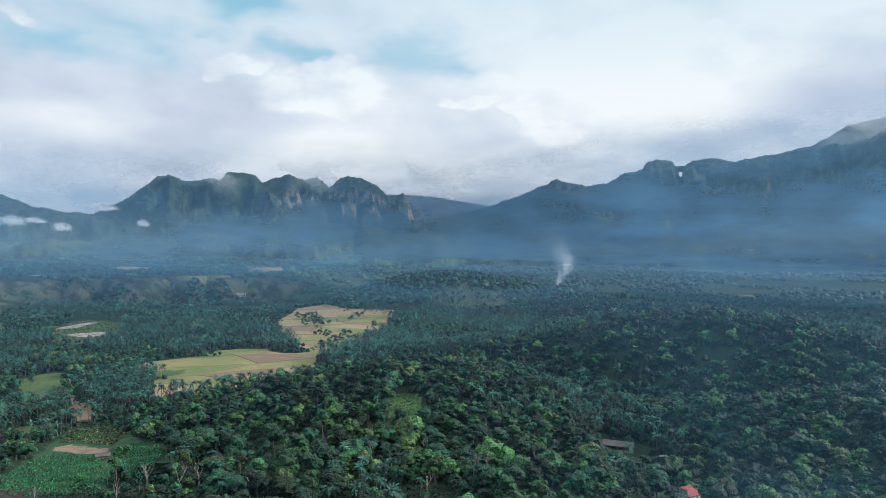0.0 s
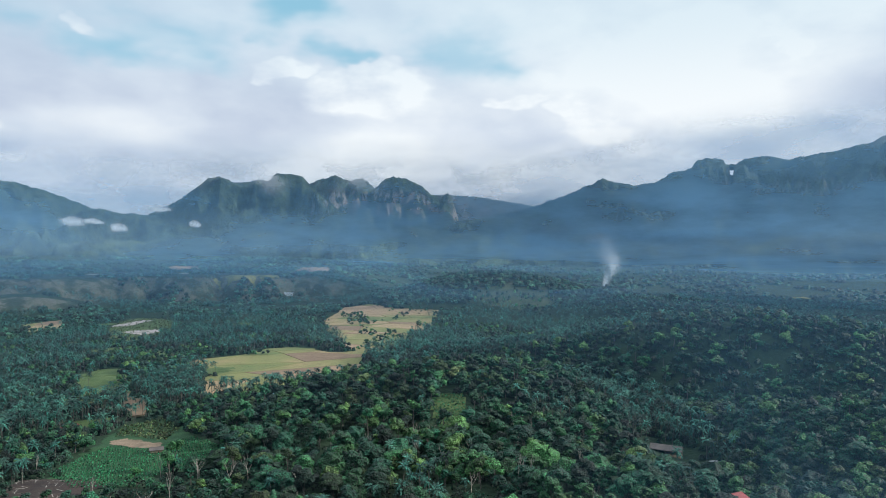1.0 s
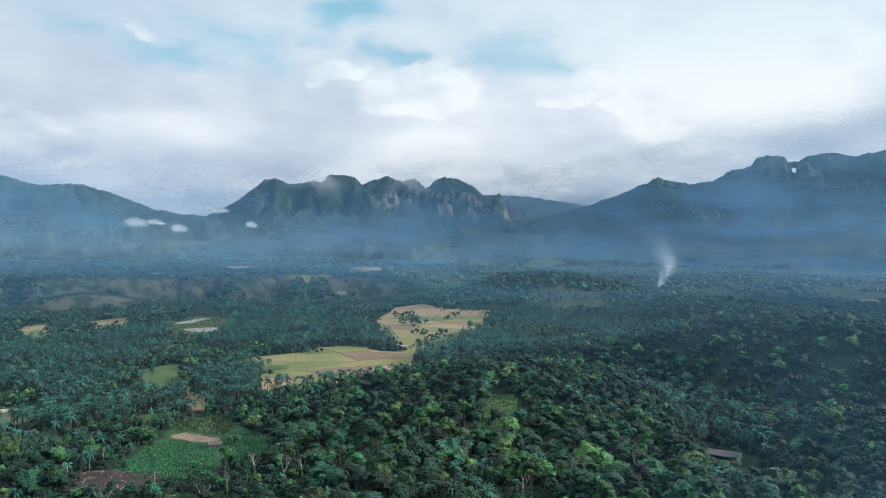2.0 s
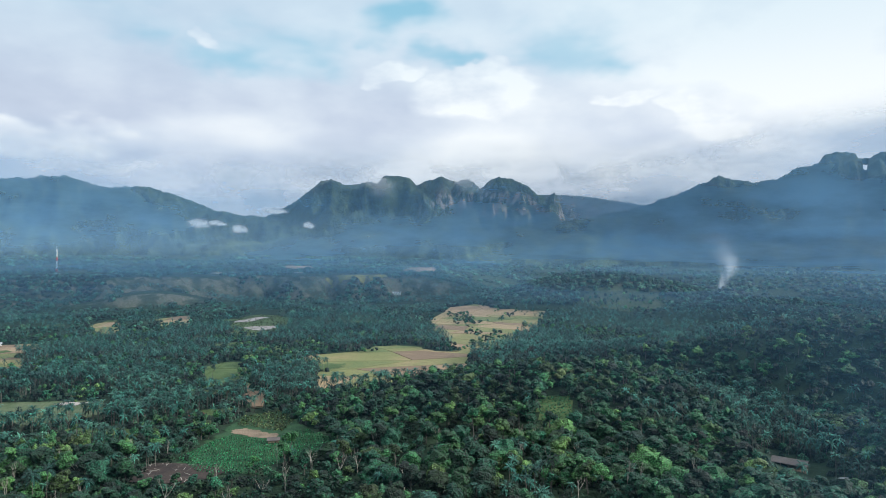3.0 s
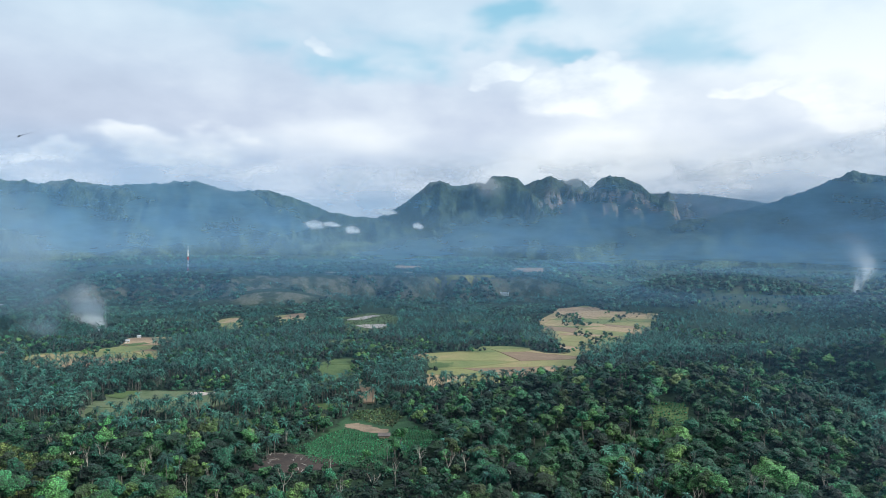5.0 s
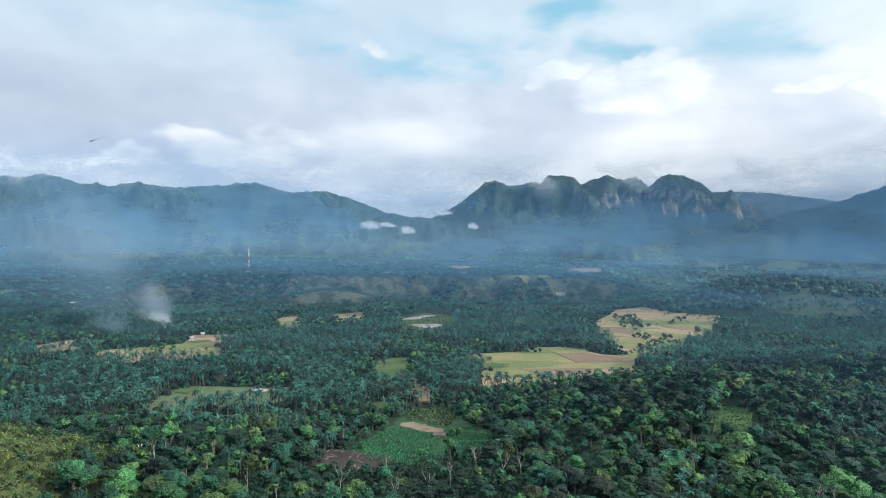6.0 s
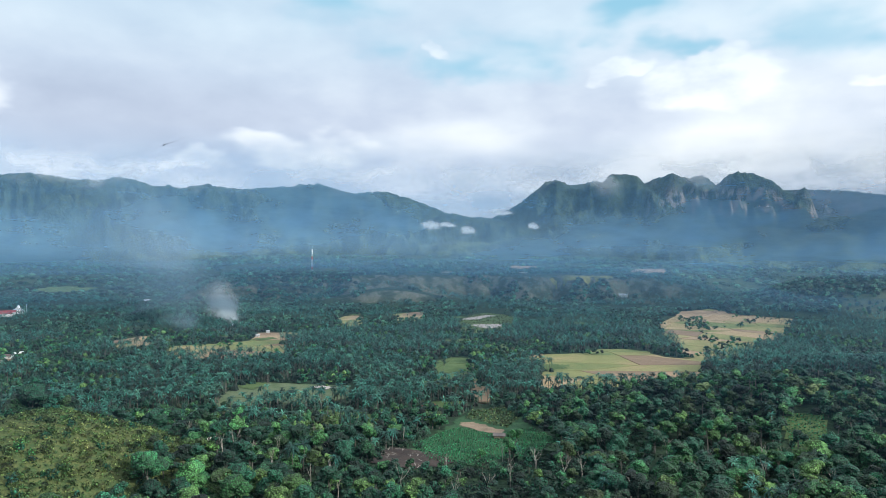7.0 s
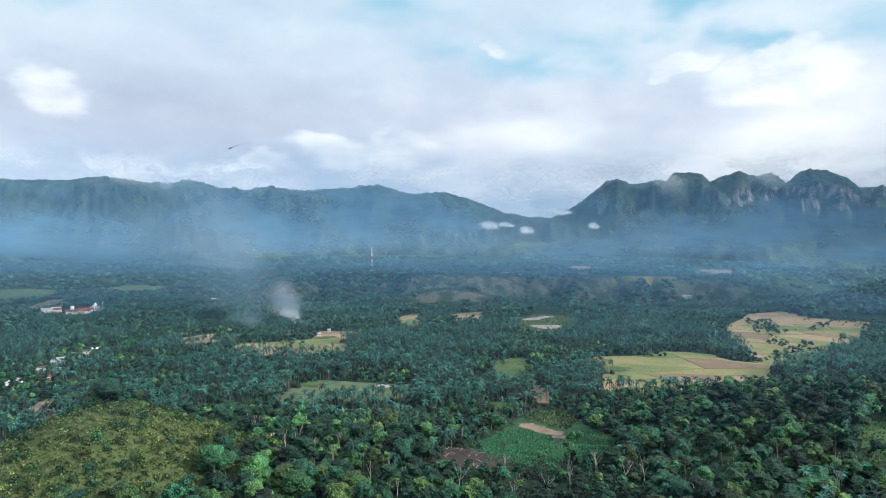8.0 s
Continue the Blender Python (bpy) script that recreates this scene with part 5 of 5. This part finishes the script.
def strew_branches():
    """Felled branches lying on the burnt clearing."""
    for k in range(46):
        x, y = RNG.uniform(-226, -172), RNG.uniform(272, 322)
        if inside(np.array([x]), np.array([y]), BURNT_PLOT)[0]:
            long, bow = RNG.uniform(2.5, 6.0), RNG.uniform(-0.5, 0.5)
            ob = mesh_object("fallen_branch", *joined([tube([(-long / 2, 0, 0), (0, bow, 0.15), (long / 2, 0, 0)], [0.22, 0.18, 0.08], 5), tube([(0, bow, 0.15), (long * 0.25, bow + 1.1, 0.5)], [0.12, 0.05], 4)]), M_PALEBARK if k % 3 else M_BARK)
            tagged(ob, "felled grey branch on burnt ground", "branch", "felled branches")
            ob.matrix_basis = Matrix.Translation((x, y, float(ground_z(x, y)) + 0.65)) @ pose(0, 0, 0, 0, 0, RNG.uniform(0, 360))


strew_branches()
make_house("small white house in the palm wood", (-323, 274), (7, 5, 3.0), 40, M_TIN, rise=1.2, windows=2, group="farmhouses")
make_house("pale-roofed house on the hill's back", (51, 507), (7, 5, 2.6), -8, M_RUST, rise=1.2, group="farmhouses")
make_house("small white house by the rice field", (-730, 704), (5, 4, 2.6), 45, M_TIN, rise=1.4, group="farmhouses")
make_house("small white house at the field's far edge", (-751, 745), (4.5, 3.5, 2.6), 45, M_TIN, rise=1.2, group="farmhouses")
make_house("long pale-roofed hall at the wood's edge", (-460, 1560), (26, 10, 4.5), 14, M_TIN, rise=2.4, windows=6, name="hall", group="farmhouses")
VILLAGE_HOUSES = (
    (-689, 270, 11, 7, 40, M_TIN), (-697, 279, 9, 7, 50, M_WALL), (-702, 290, 9, 6, 30, M_TIN), (-697, 312, 11, 8, 40, M_RED), (-739, 326, 11, 7, 45, M_TIN), (-752, 334, 9, 6, 30, M_RUST), (-727, 342, 12, 8, 60, M_TIN),
    (-779, 361, 10, 6, 40, M_TIN), (-792, 372, 9, 7, 60, M_TIN), (-800, 388, 16, 7, 45, M_RUST), (-816, 400, 15, 7, 40, M_TIN), (-826, 416, 10, 7, 55, M_RUST), (-834, 432, 9, 8, 60, M_WALL))
for k, (x, y, w, d, turn, roof) in enumerate(VILLAGE_HOUSES):
    make_house({M_TIN: "white-walled village house with a tin roof", M_RED: "white-walled village house with a red roof", M_RUST: "village house with a rusty roof"}.get(roof, "pale flat-looking village house"), (x, y), (w, d, 3.4), turn + 25 * math.sin(k * 2.7), roof, rise=1.5)
for x, y, w, d, roof in ((-1391, 628, 22, 12, M_TIN), (-1405, 650, 16, 10, M_TIN), (-1378, 640, 14, 9, M_RED), (-1320, 650, 40, 14, M_RED), (-1342, 676, 24, 12, M_RED), (-1356, 978, 14, 9, M_TIN)):
    make_house("far white house with a tin roof" if roof is M_TIN else "far white house with a long red roof", (x, y), (w, d, 5), 62, roof, rise=3, windows=4)


def make_mosque():
    """A white prayer hall in tiers with domes and a thin tower."""
    ob = tagged(new("mosque"), "white tiered prayer hall with a dome and a thin tower", "mosque")
    for k, (half, z0, z1) in enumerate(((17, -1, 8), (12.5, 8, 12.5), (8, 12.5, 16))):
        part("tier", box(-half, -half * 0.7, z0, half, half * 0.7, z1), M_WALL, ob)
        part("cornice", box(-half - 0.7, -half * 0.7 - 0.7, z1, half + 0.7, half * 0.7 + 0.7, z1 + 0.5), M_BLUE if k == 1 else M_WALL, ob)
        for side in (-1, 1):
            for j in range(5):
                x = -half + half * 2 * (j + 0.5) / 5
                y = side * half * 0.7
                part("window", box(x - half * 0.09, y - 0.1, z0 + (z1 - z0) * 0.35, x + half * 0.09, y + 0.1, z1 - 0.9), M_DARK, ob)
    for x, y, z, radius in ((0, 0, 16.3, 5.0), (-15, -9, 8.4, 2.2), (15, -9, 8.4, 2.2)):
        bm = bmesh.new()
        bmesh.ops.create_uvsphere(bm, u_segments=20, v_segments=12, radius=radius)
        for v in bm.verts:
            v.co = Vector((v.co.x, v.co.y, max(v.co.z, -radius * 0.25) * 1.15))
            if v.co.z > radius * 0.9:
                v.co.z += (v.co.z - radius * 0.9) * 1.5
            v.co += Vector((x, y, z + radius * 0.28))
        part("dome", bm, M_STEEL, ob, "white pointed dome")
    bm = bmesh.new()
    bmesh.ops.create_cone(bm, segments=10, radius1=1.3, radius2=0.9, depth=26, cap_ends=True)
    bmesh.ops.translate(bm, vec=(21, 6, 12), verts=bm.verts)
    part("tower", bm, M_WALL, ob)
    bm = bmesh.new()
    bmesh.ops.create_cone(bm, segments=10, radius1=1.7, radius2=0.1, depth=4, cap_ends=True)
    bmesh.ops.translate(bm, vec=(21, 6, 27), verts=bm.verts)
    part("tower_cap", bm, M_BLUE, ob)
    ob.matrix_basis = pose(-1352, 700, float(ground_z(-1352, 700)), 0, 0, 62) @ Matrix.Scale(0.62, 4)


make_mosque()


def make_tank():
    ob = tagged(new("water_tank"), "round white water tank with a domed top", "tank")
    bm = bmesh.new()
    bmesh.ops.create_cone(bm, segments=24, radius1=7, radius2=7, depth=14, cap_ends=True)
    bmesh.ops.translate(bm, vec=(0, 0, 6), verts=bm.verts)
    part("drum", bm, M_STEEL, ob)
    bm = bmesh.new()
    bmesh.ops.create_uvsphere(bm, u_segments=24, v_segments=10, radius=7.2)
    for v in bm.verts:
        v.co = Vector((v.co.x, v.co.y, 13 + max(0, v.co.z) * 0.6))
    part("dome", bm, M_STEEL, ob)
    ob.matrix_basis = pose(-1395, 676, float(ground_z(-1395, 676))) @ Matrix.Scale(0.5, 4)


make_tank()


def make_mast():
    """A lattice mast in red and white bands."""
    ob = tagged(new("radio_mast"), "tall lattice radio mast in red and white bands", "mast")
    tall, bands = 62.0, 7
    for b in range(bands):
        z0, z1 = tall * b / bands - (1.5 if b == 0 else 0), tall * (b + 1) / bands
        wide = [2.0 - 1.5 * z / tall for z in (max(z0, 0), z1)]
        mat = M_REDSTEEL if b in (1, 4) else M_STEEL
        pieces = []
        ring = [(-1, -1), (1, -1), (1, 1), (-1, 1)]
        for k, (sx, sy) in enumerate(ring):
            nx, ny = ring[(k + 1) % 4]
            lo, hi = np.array([sx * wide[0], sy * wide[0], z0]), np.array([sx * wide[1], sy * wide[1], z1])
            lo2, hi2 = np.array([nx * wide[0], ny * wide[0], z0]), np.array([nx * wide[1], ny * wide[1], z1])
            pieces += [tube([lo, hi], [0.22, 0.20], 4), tube([lo, hi2], [0.12, 0.12], 4), tube([lo2, hi], [0.12, 0.12], 4), tube([hi, hi2], [0.12, 0.12], 4)]
        mesh_object("mast_band", *joined(pieces), mat, ob)
    mesh_object("antenna", *tube([(0, 0, tall), (0, 0, tall + 6)], [0.25, 0.12], 5), M_STEEL, ob)
    for k in range(4):
        a = k * math.pi / 2
        mesh_object("dish", *tube([(0.9 * math.cos(a), 0.9 * math.sin(a), tall * 0.86), (1.6 * math.cos(a), 1.6 * math.sin(a), tall * 0.86 + 0.05)], [1.1, 0.9], 8), M_STEEL, ob)
    ob.matrix_basis = pose(-1185, 1328, float(ground_z(-1185, 1328)))


make_mast()

# pale gravel strips, and pale lines of road and yards on the plateau
for outline in ([(-592, 1050), (-598, 1072), (-588, 1143), (-570, 1140), (-570, 1060)], [(-538, 985), (-532, 1006), (-503, 1022), (-488, 996), (-492, 960), (-512, 966)]):
    tagged(drape("gravel_bar", outline, 3, 0.9, M_PALE), "pale pinkish gravel bar in a green clearing", "gravel", "gravel bars")
M_PLATEAU = material("plateau_stubble", soil((0.10, 0.11, 0.06), (0.30, 0.25, 0.18)))
for outline, mat, what in ((PLATEAU_STRIP, M_PLATEAU, "long pale strip of fields along the plateau edge"), (PLATEAU_FIELD, M_SOIL, "bare tan field on the plateau"), (HILL_CUT, M_SOIL, "bare tan cutting on a low hill"), (TERRACE, M_DRY, "dry grass terrace under the plateau"),
                           (WEST_MEADOW, M_GRASS, "far green meadow at the valley's edge"), *((o, M_DRY, "pale clearing in the far wood") for o in WOOD_CLEARINGS)):
    tagged(drape("far_field", outline, 8, 1.2, mat), what, "field", "fields in the valley")
tagged(drape("pale_yard", [(-428, 474), (-424, 484), (-404, 488), (-408, 474)], 3, 0.9, M_PALE), "pale concrete drying yard by the fallow field", "yard")


# ---- smoke and low cloud ----
def vapour(name, colour, dense, soft_ends=(0.12, 0.45), size=0.03):
    """Smoke or cloud: denser along the middle of each sheet, ragged by noise."""
    mat = bpy.data.materials.new(name)
    mat.use_nodes = True
    n = Nodes(mat.node_tree)
    p = n.add("ShaderNodeNewGeometry").outputs["Position"]
    uv = n.add("ShaderNodeSeparateXYZ", None, Vector=n.add("ShaderNodeTexCoord").outputs["UV"])
    u, v = uv.outputs[0], uv.outputs[1]
    across = n.span(n.math("ABSOLUTE", n.math("SUBTRACT", u, 0.5)), 0.0, 0.48, 1.0, 0.0)
    ends = n.math("MULTIPLY", n.span(v, 0.0, soft_ends[0]), n.span(v, 1 - soft_ends[1], 1.0, 1.0, 0.0))
    rag = n.span(n.math("ADD", n.math("MULTIPLY", n.noise(p, size, 6, 0.62, 0.6), 0.75), n.math("MULTIPLY", across, 0.30)), 0.40, 0.68)
    alpha = n.math("MULTIPLY", n.math("MULTIPLY", n.math("MULTIPLY", across, ends), rag), dense)
    a, b = n.add("ShaderNodeBsdfDiffuse", None, Color=(*colour, 1)), n.add("ShaderNodeBsdfTranslucent", None, Color=(*colour, 1))
    both = n.add("ShaderNodeMixShader", None, Fac=0.5, i1=a.outputs[0], i2=b.outputs[0])
    mixed = n.add("ShaderNodeMixShader", None, Fac=alpha, i1=n.add("ShaderNodeBsdfTransparent").outputs[0], i2=both.outputs[0])
    n.add("ShaderNodeOutputMaterial", None, Surface=mixed.outputs[0])
    return mat


def make_plume(name, label, spine, widths, mat, turns=(15, 105), category="smoke"):
    """Drifting vapour: wavy sheets that cross along a bent spine."""
    steps, across = 28, 9
    t = np.linspace(0, 1, steps)
    s = np.linspace(0, 1, len(spine))
    mid = np.stack([np.interp(t, s, [p[k] for p in spine]) for k in range(3)], -1)
    soft = np.pad(mid, ((5, 5), (0, 0)), "reflect", reflect_type="odd")
    mid = np.stack([np.convolve(soft[:, k], np.full(11, 1 / 11), "valid") for k in range(3)], -1)
    wide = np.interp(t, s, widths)
    verts, faces, uvs = [], [], []
    tangent = unit(np.gradient(mid, axis=0))
    for k, turn in enumerate(turns):
        base = np.array([math.cos(radians(turn)), math.sin(radians(turn)), 0.0])
        if abs(tangent[:, 2]).mean() < 0.5:
            base = np.array([0, 0, 1.0]) * math.sin(radians(turn)) + np.cross(tangent.mean(0), [0, 0, 1]) * math.cos(radians(turn))
        side = unit(np.cross(tangent, np.cross(base, tangent)))
        lift = unit(np.cross(tangent, side))
        q = np.linspace(-1, 1, across)
        wave = 0.18 * np.sin(3.0 * q[None, :] + 5 * t[:, None] + k)
        verts.append((mid[:, None] + side[:, None] * (wide[:, None] * q[None])[..., None] / 2 + lift[:, None] * (wide[:, None] * wave)[..., None]).reshape(-1, 3))
        faces.append(grid_faces(steps, across) + k * steps * across)
        uvs.append(np.stack(np.broadcast_arrays((q[None] + 1) / 2, t[:, None]), -1).reshape(-1, 2))
    ob = mesh_object(name, np.concatenate(verts), np.concatenate(faces), mat, smooth_faces=True)
    index = np.zeros(len(ob.data.loops), np.int32)
    ob.data.loops.foreach_get("vertex_index", index)
    ob.data.uv_layers.new(name="UVMap").data.foreach_set("uv", np.concatenate(uvs)[index].astype(np.float32).ravel())
    return tagged(ob, label, category, kind="stuff")


M_SMOKE = vapour("white_smoke", (0.84, 0.88, 0.93), 0.85, (0.03, 0.85), 0.018)
M_GROVE_SMOKE = vapour("grove_smoke", (0.60, 0.66, 0.71), 0.85, (0.05, 0.4), 0.035)
M_THIN = vapour("thin_smoke", (0.33, 0.46, 0.57), 0.30, (0.35, 0.6), 0.014)
M_DRIFT = vapour("drifting_smoke", (0.50, 0.64, 0.74), 0.34, (0.45, 0.6), 0.006)


def rising(*steps):
    """A spine from directions, distances and rises over the eye."""
    return [tuple(along(az, r, EYE_Z + r * math.tan(radians(el)))) for az, r, el in steps]


make_plume("smoke_plume", "white smoke rising from the far woods", rising((-9.6, 2150, -3.3), (-9.5, 2150, -2.7), (-10.2, 2155, -1.7), (-10.1, 2160, -0.7), (-9.2, 2170, 0.5), (-8.2, 2180, 2.4)), [30, 58, 100, 135, 165, 190], M_SMOKE, (-10,))
make_plume("smoke_plume", "white smoke rising from a palm grove", rising((47.7, 1140, -6.4), (47.9, 1140, -5.7), (48.5, 1140, -4.9), (49.3, 1140, -4.1), (50.4, 1140, -3.0)), [28, 62, 90, 104, 116], M_GROVE_SMOKE, (48,))
make_plume("smoke_plume", "thin blue smoke from a field's edge", rising((50.9, 1050, -6.9), (51.2, 1050, -5.8), (51.6, 1060, -4.6), (52.6, 1080, -3.0)), [60, 90, 120, 150], M_THIN, (55,))
make_plume("smoke_drift", "pale smoke drifting up over the valley", rising((51.0, 1120, -4.8), (53.2, 1250, -2.6), (55.2, 1400, -0.4), (55.8, 1500, 1.8), (58.2, 1600, 4.8)), [190, 340, 480, 560, 620], M_DRIFT, (55,))
make_plume("smoke_plume", "faint far smoke thread under the cliffs", [(-480, 2440, 48), (-484, 2445, 80), (-500, 2450, 120)], [14, 30, 50], M_THIN, (10,))
M_PUFF = vapour("low_cloud", (0.86, 0.89, 0.93), 0.95, (0.3, 0.3), 0.03)
for az, el, wide, tall in ((32.0, 1.55, 130, 60), (28.9, 1.15, 95, 60), (23.5, 1.5, 75, 44), (26.2, 2.65, 150, 44), (30.6, 1.6, 110, 34)):
    c = along(az, 2640, EYE_Z + 2640 * math.tan(radians(el)))
    ahead, tall = along(az + 90, wide * 0.38), tall * 1.15
    make_plume("low_cloud", "small white cloud hanging before the mountains", [tuple(c - ahead), tuple(c + Vector((0, 0, 8))), tuple(c + ahead + Vector((0, 0, 5)))], [tall * 0.7, tall, tall * 0.6], M_PUFF, (80,), "cloud")
